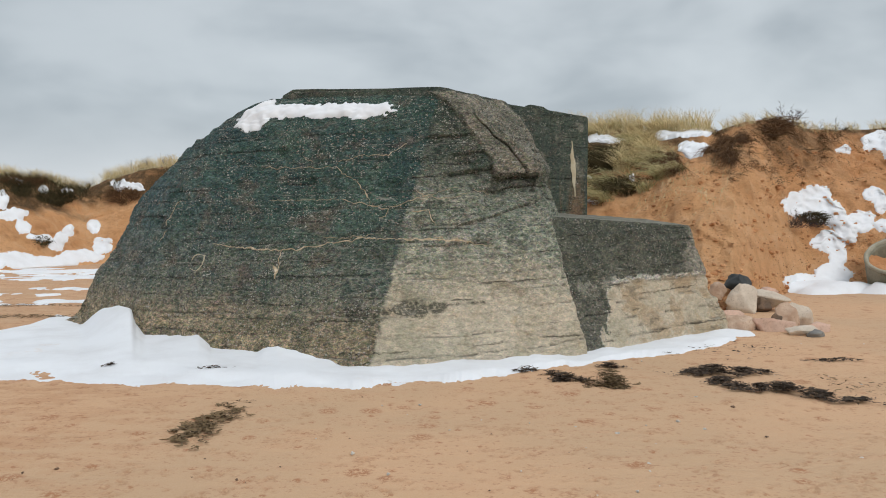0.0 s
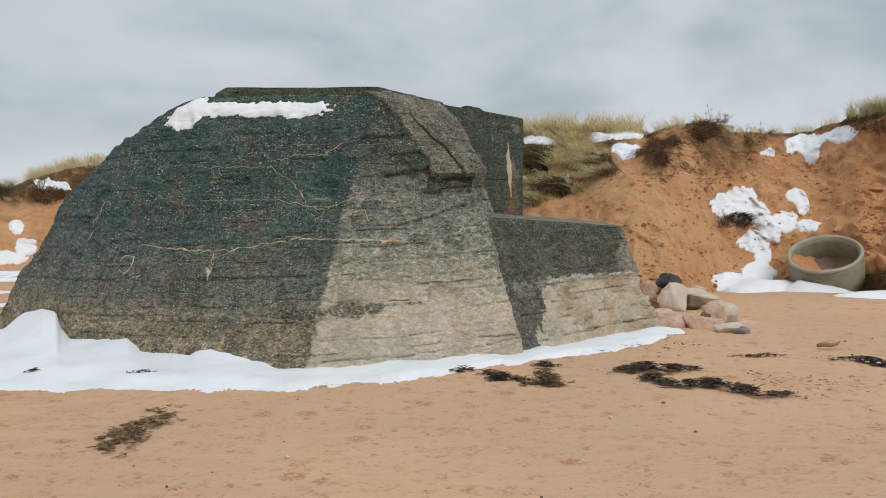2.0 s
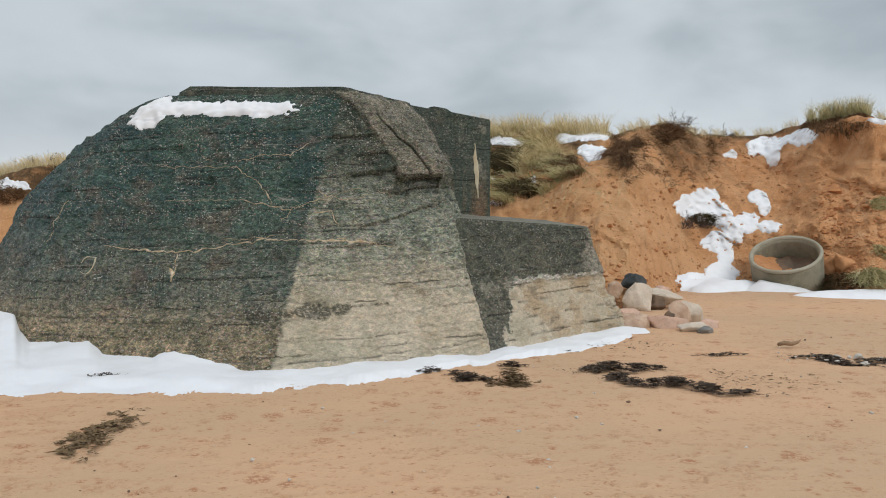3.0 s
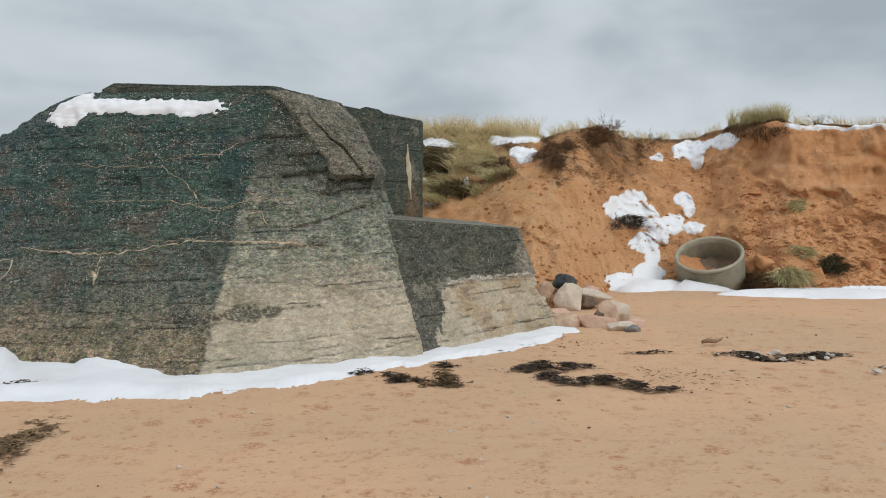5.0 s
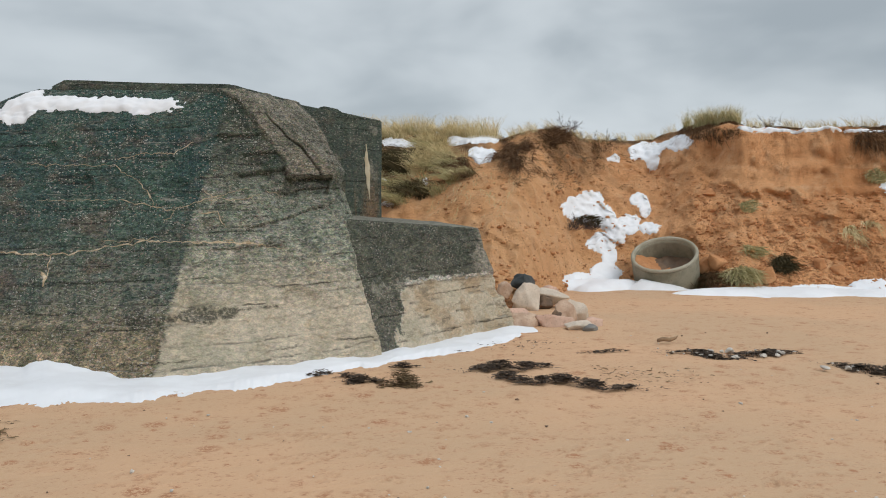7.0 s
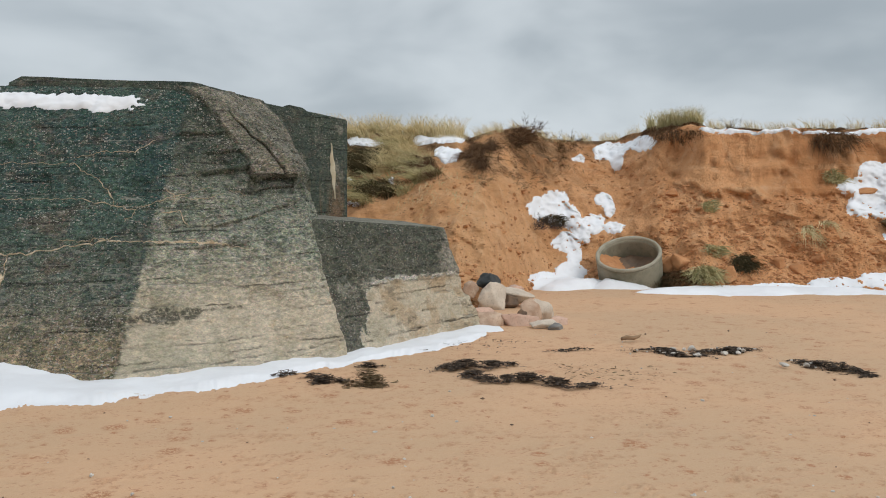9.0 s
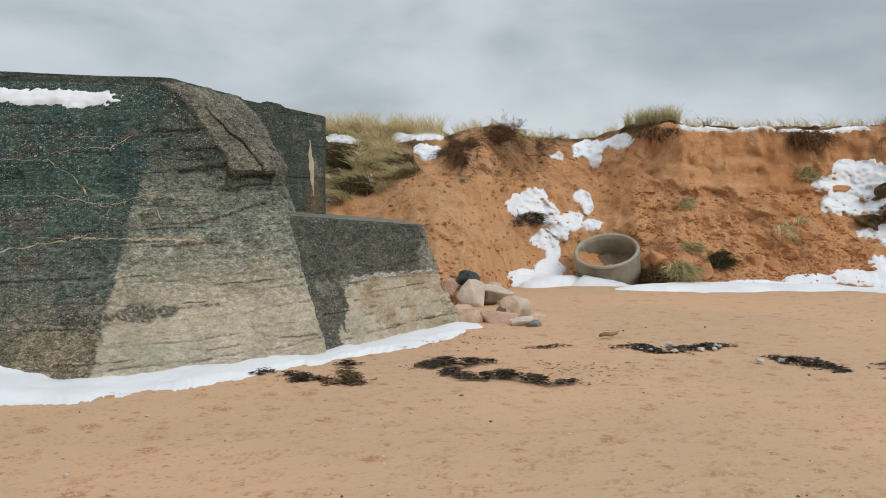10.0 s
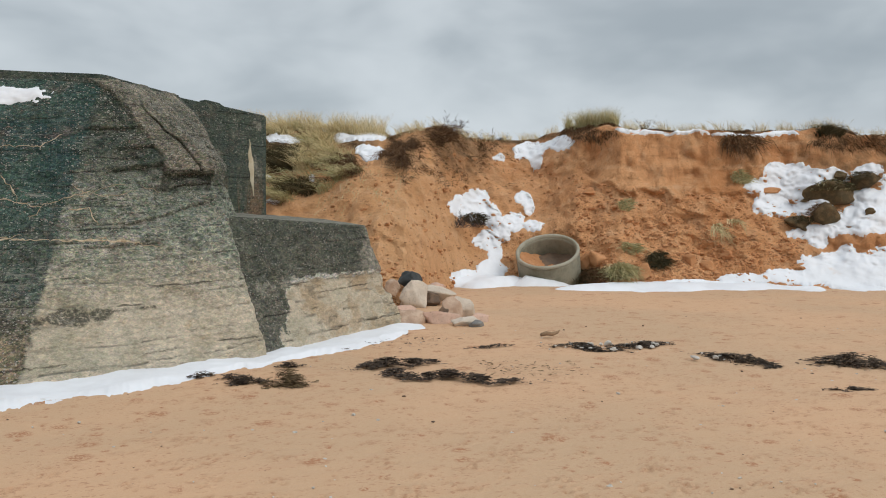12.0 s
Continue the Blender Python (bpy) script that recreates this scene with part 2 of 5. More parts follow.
        col = mixc(nt, mth(nt, "MULTIPLY", smear, rng(nt, n3, 0.36, 0.52, 0.15, 1.0)), col, (0.075, 0.074, 0.055))
    # the worn crown: aggregate laid open, brown-grey
    worn_at = attr(nt, "worn")
    col = mixc(nt, mth(nt, "MULTIPLY", worn_at, rng(nt, n2, 0.30, 0.58, 0.55, 1.0)), col, mixc(nt, rng(nt, hue, 0.4, 0.62), (0.155, 0.152, 0.118), (0.27, 0.245, 0.19)))
    # board joints, broken and uneven, and shade painted into recesses and under ledges
    joint_and_shade = mth(nt, "MULTIPLY", attr(nt, "joint_and_shade"), rng(nt, n3, 0.36, 0.52, 0.45, 1.0))
    col = mixc(nt, joint_and_shade, col, mixc(nt, 0.85, col, (0.02, 0.02, 0.018)))
    keep = mth(nt, "MULTIPLY_ADD", scour, -0.75, 1.0)
    col = mixc(nt, mth(nt, "MULTIPLY", rng(nt, n3, 0.54, 0.70, 0.0, 0.75), keep), col, mixc(nt, 0.65, col, (0.025, 0.026, 0.024)))
    along = mth(nt, "MULTIPLY_ADD", x, -0.045, mth(nt, "MULTIPLY_ADD", n2, 0.09, z))
    course = mth(nt, "MULTIPLY", mth(nt, "MULTIPLY_ADD", n3, 0.05, along), 6.3)
    line = mth(nt, "ABSOLUTE", mth(nt, "SUBTRACT", mth(nt, "FRACT", course), 0.5))
    gap = noi(nt, stretch(nt, v, 1.0, 1.0, 5.0), 1.9, 5.0, 0.65)
    line = mth(nt, "MULTIPLY", rng(nt, line, 0.01, 0.075, 1.0, 0.0), rng(nt, gap, 0.50, 0.58))
    col = mixc(nt, mth(nt, "MULTIPLY", line, mth(nt, "MULTIPLY_ADD", scour, -0.15, 0.70)), col, (0.020, 0.021, 0.018))
    col = mixc(nt, mth(nt, "MULTIPLY", rng(nt, blot, 0.56, 0.66, 0.0, 0.6), keep), col, mixc(nt, n2, (0.045, 0.058, 0.044), (0.12, 0.12, 0.09)))
    mott = noi(nt, stretch(nt, v, 1.0, 1.0, 1.9), 13.0, 7.0, 0.82, 0.2)
    grey_of = nt.nodes.new("ShaderNodeCombineColor")
    for k in range(3):
        put(nt, rng(nt, mott, 0.34, 0.68, 0.38, 1.75), grey_of.inputs[k])
    col = mixc(nt, mth(nt, "MULTIPLY_ADD", scour, -0.42, 0.78 - 0.35 * plain), col, grey_of.outputs[0], "MULTIPLY")
    # every grain of the worn face has its own tone
    for scale, lo, hi in ((30.0, 0.74, 1.30), (70.0, 0.70, 1.36)):
        cell = vor(nt, stretch(nt, v, 1.0, 1.0, 1.7), scale)
        sepc = nt.nodes.new("ShaderNodeSeparateColor")
        nt.links.new(cell.outputs["Color"], sepc.inputs[0])
        tone = nt.nodes.new("ShaderNodeCombineColor")
        for k in range(3):
            put(nt, mth(nt, "MULTIPLY_ADD", sepc.outputs[k], 0.20, rng(nt, sepc.outputs[0], 0.0, 1.0, lo - 0.10, hi - 0.10)), tone.inputs[k])
        col = mixc(nt, mth(nt, "MULTIPLY", keep, 1.0 - 0.6 * plain), col, tone.outputs[0], "MULTIPLY")
    # exposed pebbles of the aggregate, in clusters
    heights = mth(nt, "MULTIPLY_ADD", mott, 1.0, mth(nt, "MULTIPLY", line, -0.8))
    heights = mth(nt, "ADD", heights, mth(nt, "MULTIPLY_ADD", n3, 0.5, n2))
    swarm = noi(nt, v, 2.6, 5.0, 0.7)
    uneven = mth(nt, "MULTIPLY_ADD", n3, 0.30, -0.15)
    for scale, size, share in ((15.0, 0.30, 0.84), (24.0, 0.34, 0.72), (42.0, 0.40, 0.60)):
        cell = vor(nt, stretch(nt, v, 1.0, 1.0, 1.5), scale)
        sepc = nt.nodes.new("ShaderNodeSeparateColor")
        nt.links.new(cell.outputs["Color"], sepc.inputs[0])
        peb = mth(nt, "MULTIPLY", rng(nt, mth(nt, "ADD", cell.outputs["Distance"], uneven), size - 0.12, size, 1.0, 0.0), rng(nt, sepc.outputs[0], share, share + 0.03))
        peb = mth(nt, "MULTIPLY", peb, rng(nt, swarm, 0.40, 0.56, 0.22, 1.0))
        tone = mixc(nt, rng(nt, sepc.outputs[1], 0.3, 0.7), (0.50, 0.49, 0.44), (0.28, 0.20, 0.16))
        peb = mth(nt, "MULTIPLY", mth(nt, "MULTIPLY", peb, keep), 1.0 - 0.7 * plain)
        col = mixc(nt, mth(nt, "MULTIPLY", peb, 0.9), col, tone)
        heights = mth(nt, "MULTIPLY_ADD", peb, 0.4, heights)
    # salt crust breaking out in flecks
    fleck = noi(nt, stretch(nt, v, 1.0, 1.0, 2.0), 17.0, 5.0, 0.7, 0.2)
    fleck = mth(nt, "MULTIPLY", rng(nt, fleck, 0.60, 0.65), rng(nt, swarm, 0.46, 0.60, 0.05, 0.8 - 0.5 * plain))
    col = mixc(nt, mth(nt, "MULTIPLY", fleck, keep), col, (0.40, 0.37, 0.30))
    flat = nt.nodes.new("ShaderNodeSeparateXYZ")
    nt.links.new(nt.nodes.new("ShaderNodeNewGeometry").outputs["True Normal"], flat.inputs[0])
    col = mixc(nt, rng(nt, flat.outputs["Z"], 0.80, 0.93, 0.0, 0.75), col, mixc(nt, rng(nt, n2, 0.4, 0.6), (0.22, 0.215, 0.18), (0.33, 0.32, 0.27)))
    nt.links.new(col, b.inputs["Base Color"])
    bump(nt, b, heights, 0.85, 0.05)
    return m


def speckled(name, c1, c2, scale, rough=0.9, relief=0.02, c3=None):
    m, nt, b, v = base(name, rough)
    n1, n2 = noi(nt, v, scale, 5.0, 0.6), noi(nt, v, scale * 9, 5.0, 0.7)
    col = mixc(nt, rng(nt, n1, 0.35, 0.65), c1, c2)
    col = mixc(nt, rng(nt, n2, 0.5, 0.72, 0.0, 0.6), col, c3 or tuple(0.4 * k for k in c1))
    nt.links.new(col, b.inputs["Base Color"])
    bump(nt, b, mth(nt, "MULTIPLY_ADD", n2, 0.4, n1), 0.6, relief)
    return m


def strands(name, colours, rough=0.85):
    m, nt, b, v = base(name, rough)
    ramp = nt.nodes.new("ShaderNodeValToRGB")
    el = ramp.color_ramp.elements
    while len(el) < len(colours):
        el.new(0.5)
    for k, c in enumerate(colours):
        el[k].position, el[k].color = k / (len(colours) - 1), (*c, 1)
    nt.links.new(island(nt), ramp.inputs[0])
    nt.links.new(mixc(nt, rng(nt, noi(nt, v, 6.0, 3.0), 0.4, 0.7, 0.0, 0.35), ramp.outputs[0], colours[0]), b.inputs["Base Color"])
    return m


SAND, DUNE, SNOW = beach_sand(), dune_sand(), snow_mat()
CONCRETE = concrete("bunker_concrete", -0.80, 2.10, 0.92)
CONCRETE_WING = concrete("wing_concrete", -9.0, -0.5, 0.78, True, 0.35)
CONCRETE_DARK = concrete("tower_concrete", 90.0, -2.0, -2.0, False, 0.6)
LIME = speckled("lime_bloom", (0.36, 0.27, 0.165), (0.60, 0.51, 0.38), 22.0, 0.95, 0.01, (0.24, 0.18, 0.11))
CALCITE = speckled("calcite_streak", (0.52, 0.48, 0.36), (0.45, 0.38, 0.26), 5.0, 0.8, 0.005, (0.36, 0.30, 0.2))
RING = speckled("well_ring_concrete", (0.17, 0.165, 0.12), (0.27, 0.255, 0.195), 2.5, 0.85, 0.01, (0.14, 0.13, 0.09))
RIM = speckled("worn_concrete_rim", (0.30, 0.285, 0.22), (0.38, 0.36, 0.29), 3.5, 0.85, 0.01, (0.2, 0.19, 0.14))
WEED = strands("dried_seaweed", [(0.034, 0.025, 0.020), (0.085, 0.058, 0.042), (0.055, 0.042, 0.030), (0.14, 0.10, 0.07)], 0.8)
WEED_BROWN = strands("brown_seaweed", [(0.09, 0.06, 0.032), (0.20, 0.135, 0.07), (0.14, 0.10, 0.05)], 0.8)
STRAW = strands("marram_straw", [(0.58, 0.46, 0.25), (0.76, 0.64, 0.40), (0.46, 0.40, 0.19), (0.70, 0.56, 0.32)])
OLIVE = strands("marram_green", [(0.36, 0.33, 0.15), (0.62, 0.53, 0.30), (0.24, 0.25, 0.10), (0.70, 0.60, 0.38)])
HEATH = strands("dark_heath", [(0.045, 0.038, 0.018), (0.075, 0.06, 0.026), (0.10, 0.075, 0.035), (0.035, 0.038, 0.017)])
ROOT = strands("hanging_roots", [(0.12, 0.065, 0.03), (0.18, 0.095, 0.045), (0.07, 0.042, 0.022)])
TWIG = strands("bare_twigs", [(0.06, 0.045, 0.04), (0.09, 0.065, 0.055)])
STONE_DARK = speckled("basalt", (0.035, 0.042, 0.045), (0.06, 0.065, 0.065), 4.0, 0.6)
STONE_PALE = speckled("pale_granite", (0.60, 0.52, 0.43), (0.50, 0.43, 0.35), 4.0, 0.8, 0.01, (0.22, 0.18, 0.15))
STONE_PINK = speckled("pink_granite", (0.60, 0.40, 0.31), (0.50, 0.35, 0.27), 4.0, 0.8, 0.01, (0.2, 0.13, 0.1))
STONE_BROWN = speckled("brown_stone", (0.20, 0.13, 0.085), (0.13, 0.095, 0.07), 4.0)
STONE_TAN = speckled("tan_stone", (0.40, 0.275, 0.195), (0.53, 0.40, 0.30), 5.0, 0.85, 0.012, (0.20, 0.12, 0.085))
STONE_GREY = speckled("grey_stone", (0.16, 0.16, 0.155), (0.24, 0.23, 0.21), 4.0)
CLOD = speckled("sand_clod", (0.42, 0.195, 0.085), (0.55, 0.29, 0.14), 1.2, 0.95, 0.02, (0.22, 0.1, 0.045))
TURF = speckled("fallen_turf", (0.075, 0.055, 0.028), (0.15, 0.10, 0.05), 5.0, 0.95, 0.05, (0.03, 0.025, 0.014))
WOOD = speckled("driftwood", (0.20, 0.13, 0.08), (0.30, 0.2, 0.12), 8.0)
SHELL = speckled("shell_bits", (0.6, 0.57, 0.52), (0.45, 0.42, 0.38), 9.0)


# ---- mesh helpers ----
def mesh(name, verts, faces, material, parent=None, smooth=True, attrs=None, label=""):
    me = bpy.data.meshes.new(name)
    me.from_pydata(verts, [], faces)
    me.materials.append(material)
    if smooth:
        me.shade_smooth()
    for k, vals in (attrs or {}).items():
        me.attributes.new(k, "FLOAT", "POINT").data.foreach_set("value", vals)
    ob = new(name, me)
    if parent:
        ob.parent = parent
    if label:
        tagged(ob, label)
    return ob


def grid_faces(nu, nv, wrap=False):
    out = []
    for i in range(nu if wrap else nu - 1):
        k = ((i + 1) % nu) * nv
        out += [(i * nv + j, k + j, k + j + 1, i * nv + j + 1) for j in range(nv - 1)]
    return out


def fbm(p, octaves=4):
    return noise.fractal(p, 1.0, 2.0, octaves, noise_basis="PERLIN_ORIGINAL")


def lerp(x, table, k=1):
    return float(np.interp(x, [r[0] for r in table], [r[k] for r in table]))


def polar(az, r, z):
    q = radians(az)
    return Vector((r * math.sin(q), r * math.cos(q), z))


# ---- the beach: one sheet to the horizon ----
def beach():
    az = np.concatenate([np.arange(-36, 58, 0.18), np.arange(60, 324, 6.0)])
    rr = [0.3, 1.0, 2.0, 3.0, 3.7]
    while rr[-1] < 24:
        rr.append(rr[-1] * 1.0048 if rr[-1] > 3.7 else 3.75)
    rr = np.array(rr + [26, 29, 33, 38, 45, 60, 90, 150, 300, 700, 1800, 4000])
    n, m = len(az), len(rr)
    A, Rr = np.meshgrid(np.radians(az), rr, indexing="ij")
    X, Y = Rr * np.sin(A), Rr * np.cos(A)
    Z, turned = np.zeros_like(X), np.zeros_like(X)
    for i in range(n):
        if -37 < az[i] < 59:
            for j in range(4, m - 10):
                p = Vector((X[i, j], Y[i, j], 0.0))
                q = Vector((X[i, j] * 2.2, Y[i, j] * 4.0, 3.0))
                Z[i, j] = 0.03 * noise.noise(p * 0.5) + 0.005 * noise.noise(q) + 0.004 * noise.noise(q * 3.1)
    rnd = random.Random(5)
    for k in range(2100):
        a0, r0 = rnd.uniform(-34, 56), math.sqrt(rnd.uniform(4.2 ** 2, 15.0 ** 2)) if rnd.random() < 0.6 else 4.2 * (3.6 ** rnd.random())
        if -8 < a0 < 5 and rnd.random() < 0.4:
            continue
        cx, cy = r0 * math.sin(radians(a0)), r0 * math.cos(radians(a0))
        for toe in range(rnd.choice((1, 2, 4, 6))):
            px, py = cx + rnd.gauss(0, 0.05), cy + rnd.gauss(0, 0.04)
            s1, s2, turn = rnd.uniform(0.014, 0.034), rnd.uniform(0.010, 0.020), rnd.uniform(-0.9, 0.9)
            i0, i1 = np.searchsorted(az[:522], (a0 - 4, a0 + 4))
            j0, j1 = np.searchsorted(rr, (r0 - 0.35, r0 + 0.35))
            dx, dy = X[i0:i1, j0:j1] - px, Y[i0:i1, j0:j1] - py
            u, w = dx * math.cos(turn) + dy * math.sin(turn), dy * math.cos(turn) - dx * math.sin(turn)
            d = (u / s1) ** 2 + (w / s2) ** 2
            Z[i0:i1, j0:j1] += 0.012 * (-np.exp(-d) + 0.45 * np.exp(-(np.sqrt(d) - 1.6) ** 2 * 3)) * rnd.uniform(0.5, 1.2)
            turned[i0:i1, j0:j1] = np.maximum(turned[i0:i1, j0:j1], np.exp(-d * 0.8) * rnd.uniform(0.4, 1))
    v = np.stack([X, Y, Z], -1).reshape(-1, 3)
    v = np.vstack([v, [[0, 0, 0]]])
    faces = grid_faces(n, m, True)
    faces += [((i + 1) % n * m, i * m, n * m) for i in range(n)]
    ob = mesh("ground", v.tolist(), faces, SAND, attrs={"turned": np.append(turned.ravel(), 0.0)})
    tagged(ob, "flat orange-brown beach sand with footprints", "beach", kind="structure")


beach()

# ---- the dune: toe and crest by bearing from the origin ----
TOE = [(-60, 24), (-34, 25.5), (-29, 26.4), (-23, 28.8), (-16, 26), (-5, 20), (6, 16.2), (12, 15.4), (16, 14.6), (18, 13.9), (20, 14.2), (22, 16.4), (24, 18.7),
       (27, 19.2), (30.2, 19.6), (33, 18.95), (35, 18.5), (39, 19.0), (44, 19.6), (51.5, 20.4), (62, 22), (90, 30)]
CREST = [(-60, 0.05), (-34, 0.046), (-29, 0.042), (-27, 0.040), (-25.8, 0.035), (-24.2, 0.029), (-22.8, 0.0417), (-21, 0.052), (-18.9, 0.0595), (-5, 0.09),
         (6, 0.105), (10.2, 0.1045), (13.1, 0.106), (15.9, 0.103), (18.7, 0.1000), (20.7, 0.108), (22.7, 0.111), (24.3, 0.0996), (27.2, 0.094), (29.2, 0.0966),
         (31.5, 0.1084), (34.3, 0.1125), (35.8, 0.1048), (38.9, 0.1002), (42.5, 0.1005), (46, 0.0971), (48.3, 0.1000), (50, 0.0887), (51.5, 0.0869), (62, 0.09), (90, 0.06)]
DEPTH = [(-60, 4), (-22, 4.5), (0, 6), (10, 6.5), (16, 6.8), (20, 7.2), (22, 5.6), (24, 4.2), (29, 6.0), (32, 4.2), (40, 3.6), (62, 4.0), (90, 5)]


def dune_raw(az, v):
    toe, dep = lerp(az, TOE), lerp(az, DEPTH)
    rc = toe + dep
    zc = EYE + lerp(az, CREST) * rc
    if v <= 1:
        k = min(1.0, max(0.0, (az - 31) / 4)) if az > 0 else 0.6
        v0 = max(v, 0.0)
        talus = 0.62 * v0 / 0.66 if v0 < 0.66 else 0.62 + 0.38 * min(1.0, (v0 - 0.66) / 0.2)
        soft = v0 * (1.28 - 0.28 * v0)
        f = (1 - k) * soft + k * talus
        z = zc * f + (v - v0) * 3
        return toe + dep * v, z
    return rc + (v - 1) * 30, zc - (v - 1) * 1.5


def dune_point(az, v, crumbs=1.0):
    r, z = dune_raw(az, v)
    p = polar(az, r, z)
    if az < 25:
        crumbs *= 0.8
    w = min(1.0, max(0.0, v * 5)) * (1.0 if v < 0.9 else max(0.12, 1 - (v - 0.9) * 8.8))
    big = fbm(p * 0.55, 4)
    gully = noise.noise(Vector((az * 0.45, v * 1.1, 2.0)))
    ridge = abs(noise.noise(Vector((az * 1.1 + 1.5 * v, v * 1.6, 6.0))))
    d = (0.34 * big + 0.30 * gully - 0.10 * ridge + 0.05 + crumbs * (-0.05 + 0.13 * abs(noise.noise(p * 2.9)) + 0.08 * abs(noise.noise(p * 6.3)) + 0.11 * fbm(p * 2.3, 4) + 0.06 * fbm(p * 7.0, 3)) + 0.10 * noise.noise(Vector((az * 0.25, z * 2.8, 3.0)))) * w
    if az > 30:
        k = min(1.0, (az - 30) / 3) * max(0.0, 1 - max(0.0, az - 43) / 4)
        shelf = 0.63 + 0.05 * noise.noise(Vector((az * 0.5, 0, 8)))
        d -= k * 0.22 * math.exp(-((v - shelf) / 0.035) ** 2)
    return polar(az, r + d, z + 0.10 * w * fbm(p * 1.7 + Vector((9, 0, 0)), 3) + (0.06 * fbm(p * 1.3, 3) if v > 0.9 else 0))


def dune_v(az, e):
    """The height parameter at which the dune shows at the slope e from the eye."""
    lo, hi = 0.0, 1.0
    for _ in range(18):
        mid = 0.5 * (lo + hi)
        r, z = dune_raw(az, mid)
        lo, hi = (mid, hi) if (z - EYE) / r < e else (lo, mid)
    return lo


def build_dune():
    az = np.concatenate([np.arange(-60, -32, 2.0), np.arange(-32, -15, 0.22), np.arange(-15, 8, 1.2), np.arange(8, 54, 0.17), np.arange(54, 91, 2.0)])
    vs = np.concatenate([np.linspace(-0.12, 1.0, 88), [1.02, 1.05, 1.1, 1.2, 1.5, 2.0, 3.0, 6.0]])
    verts, turf = [], []
    for q in az:
        for v in vs:
            p = dune_point(float(q), float(v))
            verts.append(p)
            n = noise.noise(p * 0.9)
            grass = 0.0
            if q < 21:
                lim = 0.52 + 0.055 * max(0, q - 11) if q > 0 else 0.62
                grass = min(1.0, max(0.0, (v - lim + 0.25 * n) * 7))
            top = min(1.0, max(0.0, (v - (0.9 if q > 31 else 0.93) + 0.09 * n + 0.05 * noise.noise(p * 4)) * 14))
            zone = max(0.0, 1 - abs(q - 23.5) / 6) * min(1.0, max(0.0, (v - 0.58 + 0.35 * n + 0.12 * noise.noise(p * 3.3)) * 4)) * 0.85
            brow = min(1.0, max(0.0, (q - 39) / 3)) * min(1.0, max(0.0, (v - 0.80 + 0.13 * min(1.0, max(0.0, (q - 45) / 3)) + 0.30 * n + 0.12 * noise.noise(p * 3.3)) * 6)) * 0.75
            turf.append(max(grass, top, zone, brow))
    faces = [tuple(reversed(f)) for f in grid_faces(len(az), len(vs))]
    ob = mesh("dune", verts, faces, DUNE, attrs={"turf": turf})
    tagged(ob, "eroded orange sand dune scarp with turf on its crest", "dune", kind="structure")


build_dune()


# ---- the bunker ----
def curve(points):
    z = [p[2] for p in points]
    h = [(q - z[0]) / (z[-1] - z[0]) for q in z]
    return lambda t: Vector([float(np.interp(t, h, [p[k] for p in points])) for k in range(3)])


P_BACK = curve([(-4.6, 16.5, -0.3), (-3.6, 15.5, 1.9), (-2.2, 14.6, 3.2)])
P_LEFT = curve([(-5.99, 12.0, -0.35), (-5.86, 12.0, -0.18), (-5.39, 11.9, 0.39), (-4.9, 11.8, 1.11), (-4.43, 11.7, 1.86), (-3.97, 11.6, 2.3),
                (-3.53, 11.5, 2.7), (-3.09, 11.4, 2.98), (-2.64, 11.2, 3.15), (-2.34, 11.0, 3.2)])
P_EDGE = curve([(-3.96, 10.1, -0.08), (-3.9, 10.15, 0.09), (-3.71, 10.35, 0.95), (-3.53, 10.5, 1.76), (-3.31, 10.65, 2.29), (-2.93, 10.8, 2.76),
                (-2.61, 10.9, 3.01), (-2.28, 11.0, 3.2)])
P_CORNER = curve([(-0.83, 8.1, -0.08), (-0.79, 8.2, 0.02), (-0.59, 8.8, 0.86), (-0.39, 9.4, 1.75), (-0.2, 9.85, 2.52), (0.04, 10.2, 3.16)])
P_RIGHT = curve([(1.65, 8.85, -0.09), (1.64, 8.95, 0.0), (1.46, 9.4, 0.88), (1.32, 9.75, 1.56), (1.15, 9.9, 1.93), (1.2, 9.93, 2.18), (0.9, 10.0, 2.5),
                 (0.48, 10.1, 2.87), (0.06, 10.2, 3.16)])
P_END = curve([(1.9, 10.3, -0.1), (1.55, 10.5, 1.56), (1.36, 10.5, 2.0), (1.40, 10.5, 2.2), (1.33, 11.3, 2.56), (1.15, 11.5, 2.95), (0.93, 11.6, 3.22)])
RUN = [P_BACK, P_LEFT, P_EDGE, P_CORNER, P_RIGHT, P_END]


def shell(a, h):
    """The bunker's sloping outside: a counts the edges from the back left round the front, h runs from foot to top."""
    k = min(len(RUN) - 2, int(a))
    f = a - k
    p, q = RUN[k](h), RUN[k + 1](h)
    out = p.lerp(q, f)
    for edge, width in ((2, 0.10), (3, 0.07)):  # rounded corners
        d = abs(a - edge)
        if d < width:
            s = RUN[edge - 1](h).lerp(RUN[edge](h), 1 - width)
            t = RUN[edge](h).lerp(RUN[edge + 1](h), width)
            out = out.lerp(s.lerp(t, 0.5 + (a - edge) / (2 * width)), 0.5 * (1 - d / width))
    return out


